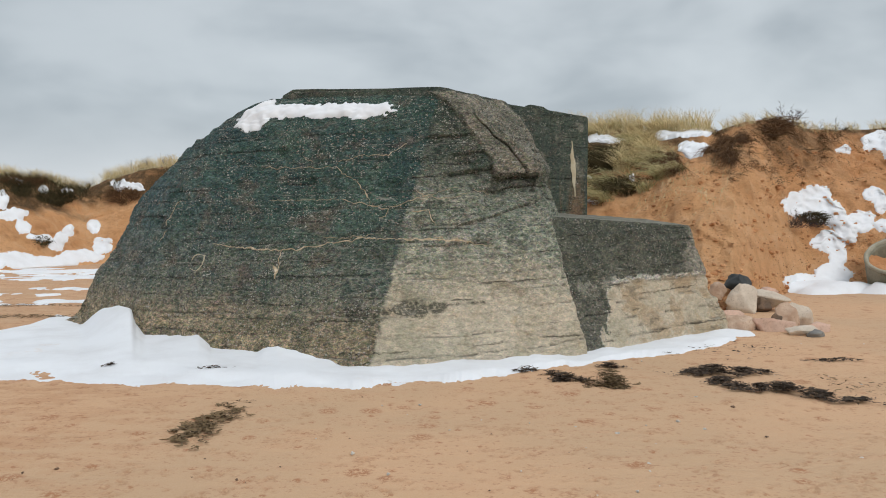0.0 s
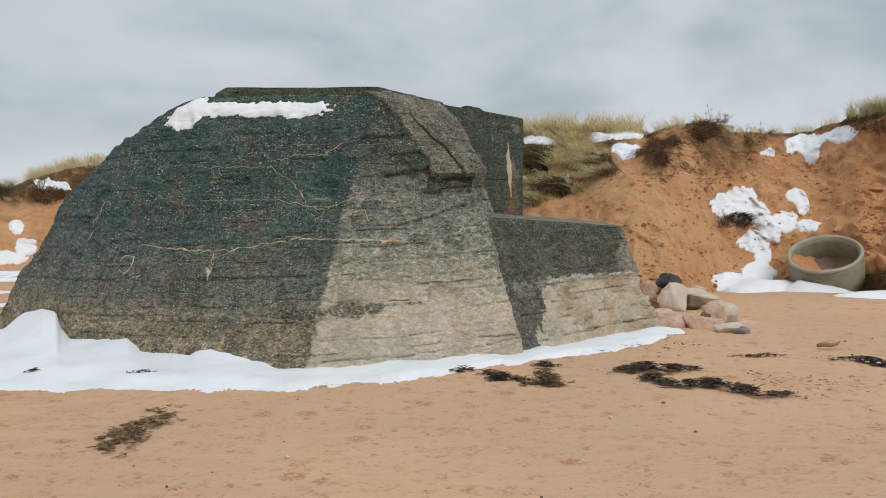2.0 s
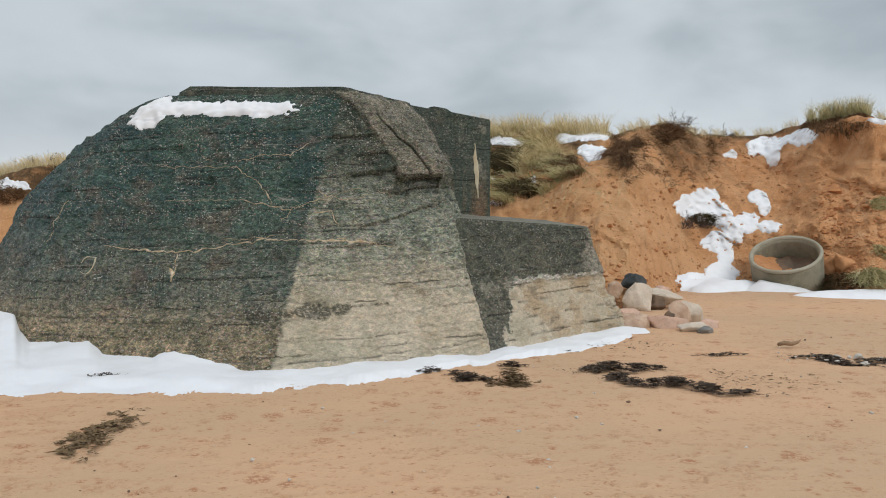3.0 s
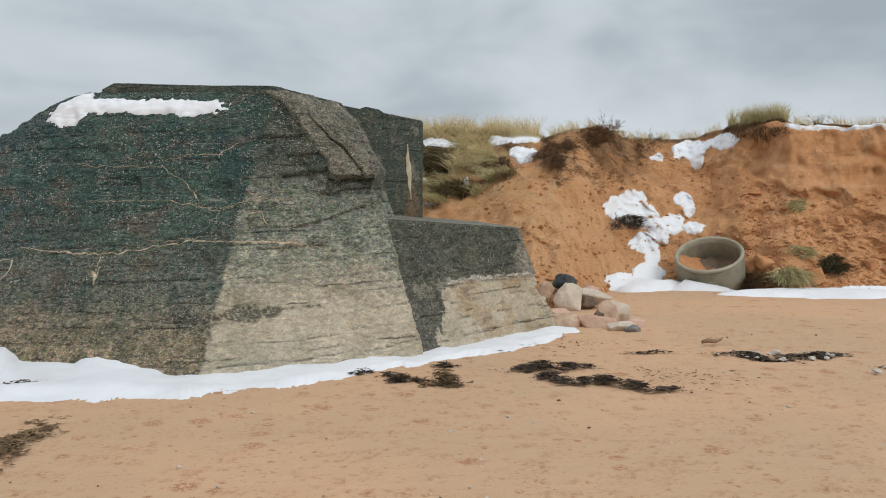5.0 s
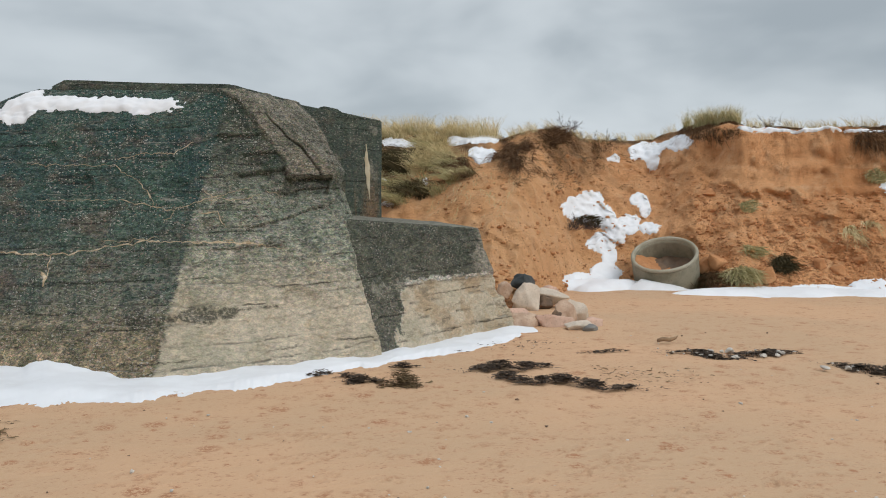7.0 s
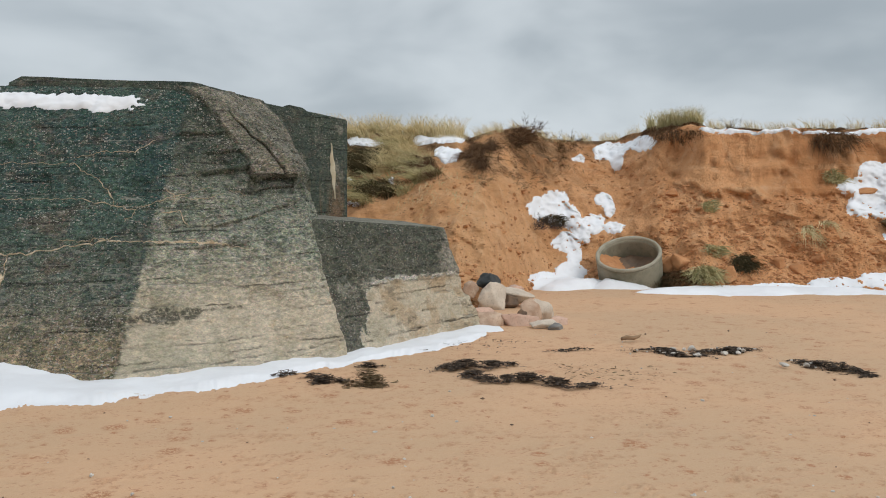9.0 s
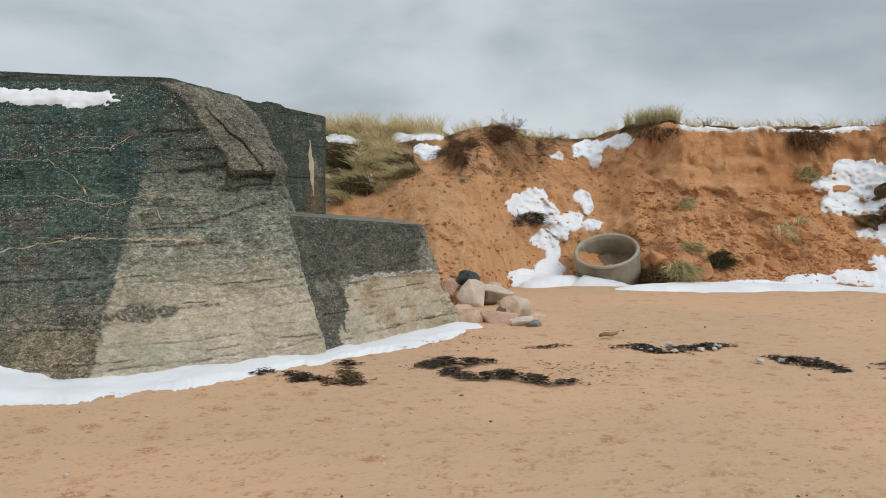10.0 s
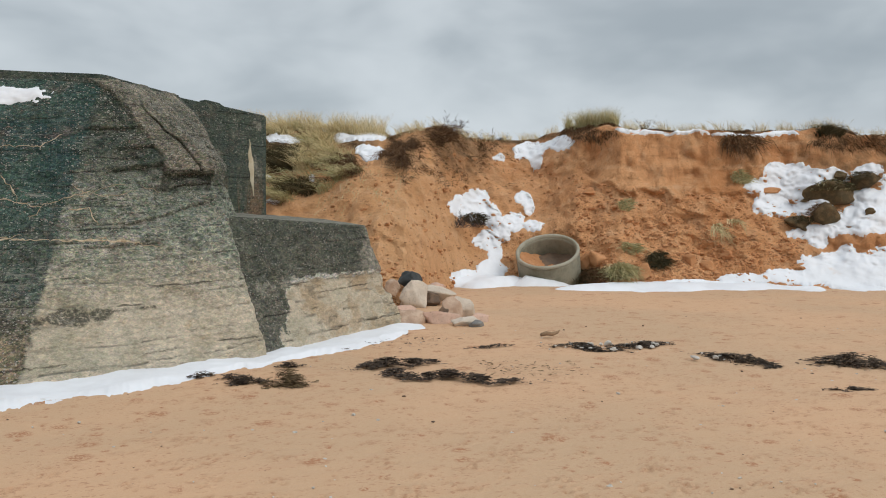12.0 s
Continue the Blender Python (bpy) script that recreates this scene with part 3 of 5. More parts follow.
def boards(p, along, pitch=0.20):
    """Depth of the board marks at a place, and how much of a joint lies there."""
    y = p.z - 0.045 * along + 0.05 * noise.noise(Vector((along * 0.5, 0, 4.0)))
    k = math.floor(y / pitch)
    f = y / pitch - k
    step = 0.02 * noise.cell(Vector((k * 1.7, math.floor(along * 0.45 + 3.1 * noise.cell(Vector((k, 3, 1)))), 0.3)))
    near = min(f, 1 - f) * pitch
    strong = max(0.0, noise.noise(Vector((along * 0.9, k * 3.3, 7.0))) + 0.16)
    return step, max(0.0, 1 - near / 0.017) * min(1.0, strong * 2.4)


def rough(p, along, amount=1.0):
    step, joint_and_shade = boards(p, along)
    d = 0.028 * fbm(p * 1.3, 4) + 0.024 * fbm(p * 7.5, 4) + 0.4 * step - 0.015 * joint_and_shade
    chip = noise.noise(p * 2.3 + Vector((4, 1, 8)))
    if chip > 0.34:
        d -= 0.06 * min(1.0, (chip - 0.34) * 6)
    return d * amount, joint_and_shade


def normal_at(fn, a, h):
    da = fn(a + 0.004, h) - fn(a - 0.004, h)
    dh = fn(a, min(1, h + 0.006)) - fn(a, max(0, h - 0.006))
    n = da.cross(dh)
    return n.normalized() if n.length > 1e-9 else Vector((0, -1, 0))


# the worn crown strip down the flank: its edges as x at a height
STRIP_LEFT = [(2.11, 0.62), (2.34, 0.54), (2.58, 0.38), (2.82, 0.18), (3.02, 0.02), (3.16, -0.21)]
STRIP_RIGHT = [(2.11, 1.06), (2.19, 1.02), (2.42, 0.81), (2.69, 0.54), (2.97, 0.25), (3.16, 0.06)]
# undercut board ledges: left end, right end, height at each end, depth
LEDGES = ((-0.20, 0.30, 2.575, 2.63, 0.050), (0.10, 0.48, 2.36, 2.40, 0.045), (0.08, 0.63, 2.15, 2.22, 0.085), (0.20, 1.10, 1.49, 1.76, 0.030),
          (0.55, 1.10, 1.93, 1.99, 0.04), (-0.2, 0.5, 1.26, 1.30, 0.028))


def shell_surface(a, h):
    p = shell(a, h)
    n = normal_at(shell, a, h)
    along = p.x * 0.95 + p.y * 0.3
    fade = min(1.0, (1 - h) * 12 + 0.15)
    d, joint_and_shade = rough(p, along, fade)
    worn = 0.0
    if 2.7 < a and h > 0.38:
        ragged = 0.03 * fbm(p * 5.0, 3)
        if a < 4.0:
            left, right = lerp(p.z, STRIP_LEFT), lerp(p.z, STRIP_RIGHT)
            if p.z > 2.11 + ragged:
                # smooth strip, a groove beside it, rough aggregate past the groove
                worn = min(1.0, max(0.0, (p.x - left + ragged) / 0.05))
                d = d * (1 - 0.6 * worn) + 0.045 * worn
                slot = max(0.0, 1 - abs(p.x - right + 0.9 * ragged + 0.05 * noise.noise(p * 2.2)) / 0.026)
                if p.z < 2.92:
                    d -= 0.06 * slot * min(1.0, (2.92 - p.z) * 4)
                    joint_and_shade = max(joint_and_shade * (1 - worn), 0.8 * slot * min(1.0, (2.92 - p.z) * 4))
                worn *= 0.85
            elif p.z > 1.90 and p.x > 0.60:
                # block broken out under the strip, darkened in colour for the chamfer's shadow
                d -= 0.07 * min(1.0, (p.x - 0.60) / 0.04)
                joint_and_shade = max(joint_and_shade, 0.35)
        else:
            worn = min(1.0, max(0.0, (h - 0.66) * 12)) * min(1.0, (5.0 - a) * 6)
            d += worn * (0.05 * fbm(p * 3.5, 4) + 0.03)
        for x0, x1, z0, z1, depth in LEDGES:
            if x0 - 0.1 < p.x < x1 + 0.1 and a < 3.99 and worn < 0.5:
                t = p.z - (z0 + (z1 - z0) * (p.x - x0) / (x1 - x0)) - 0.4 * ragged
                ends = min(1.0, max(0.0, (p.x - x0 + 0.1) / 0.15), max(0.0, (x1 + 0.1 - p.x) / 0.1))
                if -0.16 < t < 0:
                    d -= depth * (1 + t / 0.16) * ends
                    # dark line painted just below the edge, for the ledge's shade
                    joint_and_shade = max(joint_and_shade, (1 - abs(t) / 0.03) * ends)
                elif 0 <= t < 0.05:
                    d += 0.2 * depth * (1 - t / 0.05) * ends
    return p + n * d, n, joint_and_shade, worn


bunker = new("bunker")
bunker.location = (0, 0, 0)
tagged(bunker, "dark weathered concrete bunker half sunk in the beach sand", "bunker")


def build_shell():
    av = np.concatenate([np.linspace(0, 1, 30), np.linspace(1, 2, 60)[1:], np.linspace(2, 3, 125)[1:], np.linspace(3, 4, 130)[1:], np.linspace(4, 5, 50)[1:]])
    hv = np.linspace(0, 1, 230)
    verts, joints_and_shade, wear = [], [], []
    for a in av:
        for h in hv:
            p, n, j, w = shell_surface(min(float(a), 4.9999), float(h))
            verts.append(p)
            joints_and_shade.append(min(1.0, max(0.0, j)))
            wear.append(w)
    return mesh("body", verts, grid_faces(len(av), len(hv)), CONCRETE, bunker, attrs={"joint_and_shade": joints_and_shade, "worn": wear},
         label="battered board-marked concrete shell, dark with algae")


body = build_shell()


def slab(name, top, thick, material, parent, label="", bevel=0.04, warp=0.02, cuts=6):
    """A prism under the polygon top (its points carry their own heights), with rounded and slightly worn edges."""
    bm = bmesh.new()
    vs = [bm.verts.new(p) for p in top]
    f = bm.faces.new(vs)
    ret = bmesh.ops.extrude_face_region(bm, geom=[f])
    for v in ret["geom"]:
        if isinstance(v, bmesh.types.BMVert):
            v.co.z -= thick
    bmesh.ops.recalc_face_normals(bm, faces=bm.faces)
    if bevel:
        bmesh.ops.bevel(bm, geom=list(bm.edges), offset=bevel, segments=2, affect="EDGES", clamp_overlap=True)
    bmesh.ops.subdivide_edges(bm, edges=[e for e in bm.edges if e.calc_length() > 0.3], cuts=cuts, use_grid_fill=True)
    bmesh.ops.triangulate(bm, faces=[f for f in bm.faces if len(f.verts) > 4])
    for v in bm.verts:
        v.co += v.normal * warp * fbm(v.co * 2.3, 3)
    me = bpy.data.meshes.new(name)
    bm.to_mesh(me)
    bm.free()
    me.materials.append(material)
    ob = new(name, me)
    ob.parent = parent
    if label:
        tagged(ob, label)
    return ob


slab("roof_slab", [(-2.24, 11.02, 3.24), (-2.06, 11.0, 3.305), (-1.08, 10.6, 3.28), (-0.04, 10.19, 3.245), (0.07, 10.25, 3.215), (0.5, 10.9, 3.235), (0.94, 11.5, 3.235), (1.0, 14.4, 3.2), (-2.1, 14.4, 3.28)],
     0.16, CONCRETE_DARK, bunker, "mossy concrete roof edge", 0.03, 0.012)
tower = slab("tower", [(0.4, 11.35, 3.28), (0.95, 11.62, 3.225), (2.25, 12.4, 3.13), (1.5, 15.2, 3.05), (-0.6, 14.3, 3.15)], 3.5, CONCRETE_DARK, bunker,
     "upright dark concrete rear block", 0.02, 0.012, 10)
slab("roof_hump", [(1.22, 12.05, 3.25), (1.30, 11.95, 3.262), (1.52, 12.05, 3.245), (1.62, 12.2, 3.20), (1.5, 12.8, 3.2), (1.2, 12.6, 3.2)], 0.1, CONCRETE_DARK, bunker, "", 0.02, 0.0)


def wing(a, h):
    left = Vector((1.58, 9.0, -0.1)).lerp(Vector((1.32, 9.8, 1.59)), h)
    z = [-0.1, 0.91, 1.46]
    zz = -0.1 + 1.56 * h
    right = Vector((float(np.interp(zz, z, [4.02, 3.62, 3.46])), float(np.interp(zz, z, [10.98, 11.08, 11.2])), zz))
    rear = Vector((3.9, 12.9, -0.1)).lerp(Vector((3.25, 12.6, 1.52)), h)
    return left.lerp(right, a) if a <= 1 else right.lerp(rear, a - 1)


def build_wing():
    av = np.concatenate([np.linspace(0, 1, 90), np.linspace(1, 2, 20)[1:]])
    hv = np.linspace(0, 1, 64)
    verts, joints_and_shade = [], []
    for a in av:
        for h in hv:
            p, n = wing(float(a), float(h)), normal_at(wing, float(a), float(h))
            d, j = rough(p, p.x + 0.5 * p.y, min(1.0, (1 - h) * 10 + 0.2))
            verts.append(p + n * d)
            joints_and_shade.append(j)
    faces = grid_faces(len(av), len(hv))
    # top face, rising a little to the back
    first = len(verts)
    m = len(hv)
    for i, a in enumerate(av):
        p = verts[i * m + m - 1].copy()
        back = Vector((1.7, 12.9, 1.67)).lerp(Vector((3.25, 12.7, 1.54)), min(1.0, float(a)))
        for k in range(1, 7):
            q = p.lerp(back, k / 6)
            q.z += 0.012 * fbm(q * 3, 3)
            verts.append(q)
            joints_and_shade.append(0.0)
    for i in range(len(av) - 1):
        r0, r1 = [i * m + m - 1] + [first + i * 6 + k for k in range(6)], [(i + 1) * m + m - 1] + [first + (i + 1) * 6 + k for k in range(6)]
        faces += [(r0[k], r1[k], r1[k + 1], r0[k + 1]) for k in range(6)]
    mesh("wing_wall", verts, faces, CONCRETE_WING, bunker, attrs={"joint_and_shade": joints_and_shade}, label="low sloping concrete wing wall, pale at its foot")


build_wing()


# ---- snow ----
def field(x, y, blobs, seed, freq=1.0, wild=0.55):
    f = max(1 - math.hypot((x - bx) / rx, (y - by) / ry) for bx, by, rx, ry in blobs)
    return f + wild * fbm(Vector((x * freq, y * freq, seed)), 4)


def dune_snow(label, blobs, seed, thick=0.03, wild=0.30):
    """A patch of snow lying on the dune; blobs: bearing and slope from the eye, and their half widths."""
    blobs = [(b, 57.3 * e, rb, 57.3 * re) for b, e, rb, re in blobs]
    a0, a1 = min(b[0] - 1.4 * b[2] for b in blobs), max(b[0] + 1.4 * b[2] for b in blobs)
    e0, e1 = min(b[1] - 1.4 * b[3] for b in blobs), max(b[1] + 1.4 * b[3] for b in blobs)
    nu, nv = max(8, int((a1 - a0) / 0.085)), max(8, int((e1 - e0) / 0.07))
    ids, verts, faces = {}, [], []
    val = {}
    for i in range(nu + 1):
        for j in range(nv + 1):
            a, e = a0 + (a1 - a0) * i / nu, e0 + (e1 - e0) * j / nv
            val[i, j] = field(a, e, blobs, seed, 1.3, wild) + 0.17 * fbm(Vector((a * 5.5, e * 7.5, seed)), 4) + 0.05
    def vert(i, j):
        if (i, j) not in ids:
            a, e = a0 + (a1 - a0) * i / nu, e0 + (e1 - e0) * j / nv
            v = dune_v(a, e / 57.3)
            f = val[i, j]
            p = dune_point(a, v, 1 - 0.2 * min(1.0, max(0.0, 3 * f)))
            lift = 0.010 + (0.016 + 0.5 * thick) * min(1.0, 7.0 * f) if f > 0 else max(-0.10, 0.010 + 0.35 * f)
            n = Vector((-math.sin(radians(a)) * 0.6, -math.cos(radians(a)) * 0.6, 0.8))
            ids[i, j] = len(verts)
            verts.append(p + n * (lift ))
        return ids[i, j]
    for i in range(nu):
        for j in range(nv):
            if max(val[i, j], val[i + 1, j], val[i, j + 1], val[i + 1, j + 1]) > -0.02:
                faces.append((vert(i, j), vert(i + 1, j), vert(i + 1, j + 1), vert(i, j + 1)))
    ob = mesh("snow_patch", verts, faces, SNOW)
    tagged(ob, label, "snow", group="snow on the dune", kind="stuff")


dune_snow("white snow filling a gully in the dune", [(23.8, 0.013, 0.7, 0.013), (25.0, 0.015, 1.0, 0.019), (26.2, 0.004, 0.55, 0.014), (26.6, -0.011, 0.45, 0.013), (25.9, -0.031, 1.05, 0.014), (26.4, -0.046, 0.5, 0.012),
           (27.7, -0.006, 0.8, 0.012), (29.1, -0.011, 0.7, 0.007), (27.2, -0.022, 0.3, 0.011), (26.1, -0.066, 1.1, 0.010), (24.6, -0.075, 1.3, 0.008), (25.8, -0.080, 2.0, 0.006)], 1.0, 0.035, 0.22)
dune_snow("small white snow patch on the sand slope", [(28.4, 0.022, 0.6, 0.008), (28.8, 0.011, 0.35, 0.009)], 2.0, 0.03, 0.2)
dune_snow("white snow in the notch of the crest", [(28.8, 0.082, 1.05, 0.010), (29.2, 0.072, 0.42, 0.013), (30.5, 0.088, 1.0, 0.006), (31.2, 0.094, 0.8, 0.005), (26.6, 0.075, 0.4, 0.0036)], 3.0, 0.03, 0.36)
dune_snow("snow strip among grass near the crest", [(15.7, 0.096, 0.8, 0.005), (17.5, 0.098, 1.2, 0.0055), (17.4, 0.079, 0.9, 0.0085)], 4.0, 0.05, 0.3)
dune_snow("snow remnants between grass tussocks", [(11.5, 0.093, 1.2, 0.0048), (10.2, 0.045, 0.3, 0.004), (13.3, 0.046, 0.2, 0.004), (10.6, 0.018, 0.5, 0.003)], 5.0, 0.06, 0.3)
dune_snow("broad snow field on the lower slope", [(45.8, 0.055, 1.25, 0.009), (44.6, 0.037, 1.1, 0.010), (46.6, 0.038, 1.2, 0.017), (45.2, 0.015, 1.3, 0.014), (47.3, 0.016, 1.3, 0.014), (48.4, 0.047, 1.2, 0.009),
           (50.4, 0.053, 0.9, 0.006), (50.8, 0.018, 1.1, 0.016), (50.2, -0.003, 1.7, 0.015), (47.7, -0.016, 1.8, 0.006), (49.9, -0.011, 1.8, 0.009), (47.8, -0.024, 0.6, 0.008), (52.5, 0.02, 1.6, 0.03)], 6.0, 0.035, 0.28)
dune_snow("deep white snow at the foot of the scarp", [(49.5, -0.057, 2.6, 0.021), (49.5, -0.041, 0.7, 0.012), (52.2, -0.056, 2.4, 0.024), (43.4, -0.072, 1.7, 0.006), (40.5, -0.079, 2.5, 0.004), (46.6, -0.068, 2.0, 0.009)], 6.7, 0.04, 0.16)
dune_snow("thin snow rim along the dune crest", [(35.6, 0.1070, 0.9, 0.0028), (37.2, 0.1022, 1.2, 0.0022), (39.5, 0.0990, 1.6, 0.0022), (42.5, 0.0990, 1.4, 0.0016), (45.0, 0.0970, 1.5, 0.0026)], 7.0, 0.03, 0.2)
dune_snow("snow patches on the far scarp", [(-28.9, 0.017, 0.3, 0.010), (-28.4, 0.001, 0.8, 0.007), (-27.8, -0.011, 0.38, 0.007), (-26.9, -0.025, 0.7, 0.0045), (-25.2, -0.018, 0.35, 0.006), (-25.6, -0.025, 0.4, 0.007), (-25.9, -0.033, 0.4, 0.008),
           (-23.7, -0.013, 0.42, 0.007), (-28.3, -0.047, 1.0, 0.007), (-27.0, -0.053, 2.2, 0.007), (-24.6, -0.047, 1.5, 0.007), (-23.2, -0.035, 0.6, 0.009), (-31.5, -0.02, 1.5, 0.03)], 8.0, 0.03, 0.3)
dune_snow("snow remnants on the far crest", [(-27.9, 0.036, 0.22, 0.003), (-26.6, 0.029, 0.3, 0.0045), (-25.2, 0.028, 0.36, 0.003), (-22.1, 0.035, 0.5, 0.006), (-21.2, 0.034, 0.65, 0.0045), (-28.3, 0.039, 0.18, 0.002)], 9.0, 0.03, 0.4)


def ground_snow(name, label, blobs, seed, thick=0.05, wild=0.5, step=0.06, freq=1.2):
    x0, x1 = min(b[0] - 1.4 * b[2] for b in blobs), max(b[0] + 1.4 * b[2] for b in blobs)
    y0, y1 = min(b[1] - 1.4 * b[3] for b in blobs), max(b[1] + 1.4 * b[3] for b in blobs)
    nu, nv = int((x1 - x0) / step) + 1, int((y1 - y0) / step) + 1
    val = [[field(x0 + i * step, y0 + j * step, blobs, seed, freq, wild) for j in range(nv + 1)] for i in range(nu + 1)]
    ids, verts, faces = {}, [], []
    def vert(i, j):
        if (i, j) not in ids:
            f = val[i][j]
            x, y = x0 + i * step, y0 + j * step
            ids[i, j] = len(verts)
            z = 0.02 + thick * min(1.0, 2 * f) ** 0.7 * (1 + 0.4 * fbm(Vector((x, y, 1)), 3)) if f > 0 else 0.02 + max(-0.2, 0.5 * f)
            verts.append((x, y, z))
        return ids[i, j]
    for i in range(nu):
        for j in range(nv):
            if max(val[i][j], val[i + 1][j], val[i][j + 1], val[i + 1][j + 1]) > -0.1:
                faces.append((vert(i, j), vert(i + 1, j), vert(i + 1, j + 1), vert(i, j + 1)))
    tagged(mesh(name, verts, faces, SNOW), label, "snow", group="snow on the beach", kind="stuff")


# the strip of snow at the foot of the dune
ground_snow("snow_strip", "white snow strip along the dune foot", [(x, y, 1.4, w) for x, y, w in
            ((10.6, 15.0, 0.5), (11.9, 14.9, 0.9), (13.2, 14.9, 1.3), (14.6, 14.8, 1.6), (16.0, 14.6, 1.9), (17.5, 14.2, 2.2), (19.2, 13.6, 2.4))], 3.3, 0.10, 0.25, 0.08)
ground_snow("snow_strip", "white snow tongue beside the concrete ring", [(7.5, 17.1, 0.8, 0.5), (8.4, 16.75, 1.0, 0.6), (9.2, 16.25, 0.8, 0.4), (8.3, 17.5, 0.9, 0.7)], 5.1, 0.17, 0.3, 0.06)
ground_snow("snow_strip", "thin snow streaks on the far beach", [(-8.6, 14.2, 1.2, 0.22), (-7.0, 14.6, 1.0, 0.25), (-9.6, 16.0, 1.2, 0.3), (-8.0, 17.2, 1.0, 0.3), (-9.2, 20.5, 2.0, 0.6), (-11.5, 22.5, 2.5, 0.9)], 6.4, 0.02, 1.5, 0.06, 1.9)

DRIFT_TOP = [(-36, -0.150), (-31.08, -0.1406), (-29.23, -0.1357), (-27.32, -0.1318), (-26.02, -0.132), (-24.67, -0.127), (-23.12, -0.1087), (-22.24, -0.1048), (-21.47, -0.1094), (-21.2, -0.1283),
             (-20.68, -0.1401), (-17.21, -0.1431), (-16.47, -0.156), (-16.17, -0.1687), (-13.81, -0.1747), (-12.83, -0.1642), (-11.86, -0.1606), (-10.68, -0.1669), (-8.29, -0.1788),
             (-6.28, -0.1903), (-3.44, -0.1897), (3.11, -0.1883), (10.37, -0.1756), (19.85, -0.1382), (21.82, -0.1404)]
WALL_R = [(-36, 10.4), (-30, 11.5), (-27.5, 12.2), (-26, 13.2), (-21, 10.85), (-5.5, 8.25), (10.4, 9.1), (19.9, 11.7), (22, 11.2)]
FRONT = [(-36, 8.8), (-29.3, 8.85), (-26.1, 8.5), (-22.7, 8.08), (-19.1, 7.8), (-15.4, 7.55), (-7.5, 7.32), (-3.4, 7.39), (0.7, 7.56), (4.8, 7.94), (6.7, 8.25), (10.4, 8.66), (16.6, 9.6), (21.8, 11.08)]


BASE_LINE = [(-5.86, 12.0), (-3.9, 10.15), (-0.79, 8.2), (1.64, 8.95), (4.0, 11.0)]


def wall_r(az):
    """Distance to the bunker's foot at a bearing."""
    d = (math.sin(radians(az)), math.cos(radians(az)))
    for (x0, y0), (x1, y1) in zip(BASE_LINE, BASE_LINE[1:]):
        ex, ey = x1 - x0, y1 - y0
        det = -d[0] * ey + d[1] * ex
        t = (-x0 * ey + y0 * ex) / det
        q = (d[0] * y0 - d[1] * x0) / det
        if -0.001 <= q <= 1.001 and t > 0:
            return t
    return lerp(az, WALL_R)


def drift():
    az = np.arange(-36, 22.0, 0.13)
    ks = np.linspace(-0.12, 1.0, 44)
    verts = []
    for a in az:
        a = float(a)
        rf = lerp(a, FRONT) + 0.12 * fbm(Vector((a * 0.55, 0, 5)), 4) + 0.07 * fbm(Vector((a * 3.0, 0, 2)), 3)
        rw = max(wall_r(a), rf + 0.12)
        rw += 0.5 * max(0.0, EYE + lerp(a, DRIFT_TOP) * rw)
        zt = max(0.03, EYE + lerp(a, DRIFT_TOP) * rw)
        end = min(1.0, max(0.0, (21.6 - a) / 2.2)) ** 0.5
        rf = rw - (rw - rf) * (0.1 + 0.9 * end)
        zt *= end
        for k in ks:
            k = float(k)
            r = rf + (rw - rf) * k
            p = polar(a, r, 0)
            ramp = max(0.0, k)
            low = 0.035 * end * min(1.0, ramp * 3.5)
            z = low + max(0.0, zt - low) * (ramp ** 2.6) + 0.03 * fbm(p * 1.6, 4) * min(1.0, ramp * 5) * end
            z = z if k > 0 else k * 0.8
            verts.append(polar(a, r, z + 0.0))
        verts.append(polar(a, rw + 0.9, zt - 0.02))
    tagged(mesh("snow_drift", verts, [tuple(reversed(f)) for f in grid_faces(len(az), len(ks) + 1)], SNOW), "white snow drift piled against the bunker's foot", "snow", kind="stuff")


drift()


def bunker_snow():
    blobs = [(2.06, 0.935, 0.20, 0.035), (2.25, 0.942, 0.24, 0.026), (2.45, 0.938, 0.24, 0.030), (2.62, 0.932, 0.16, 0.030), (2.08, 0.900, 0.10, 0.035), (1.97, 0.955, 0.10, 0.03)]
    av, hv = np.arange(1.5, 2.95, 0.008), np.arange(0.80, 0.999, 0.004)
    val = {(i, j): field(a, h, blobs, 2.0, 1, 0) + 0.30 * fbm(Vector((a * 9, h * 30, 4)), 4) + 0.25 * fbm(Vector((a * 40, h * 60, 4)), 3) - 0.06 for i, a in enumerate(av) for j, h in enumerate(hv)}
    ids, verts, faces = {}, [], []
    def vert(i, j):
        if (i, j) not in ids:
            p, n, *_ = shell_surface(float(av[i]), float(hv[j]))
            f = val[i, j]
            ids[i, j] = len(verts)
            lift = 0.008 + 0.022 * min(1.0, 2 * f) ** 0.6 if f > 0 else max(-0.06, 0.012 + 0.3 * f)
            verts.append(p + (n * 0.7 + Vector((0, 0, 0.7))) * lift)
        return ids[i, j]
    for i in range(len(av) - 1):
        for j in range(len(hv) - 1):
            if max(val[i, j], val[i + 1, j], val[i, j + 1], val[i + 1, j + 1]) > -0.15:
                faces.append((vert(i, j), vert(i + 1, j), vert(i + 1, j + 1), vert(i, j + 1)))
    tagged(mesh("snow_cap", verts, faces, SNOW), "white snow lying on the bunker's upper slope", "snow", kind="stuff")


bunker_snow()


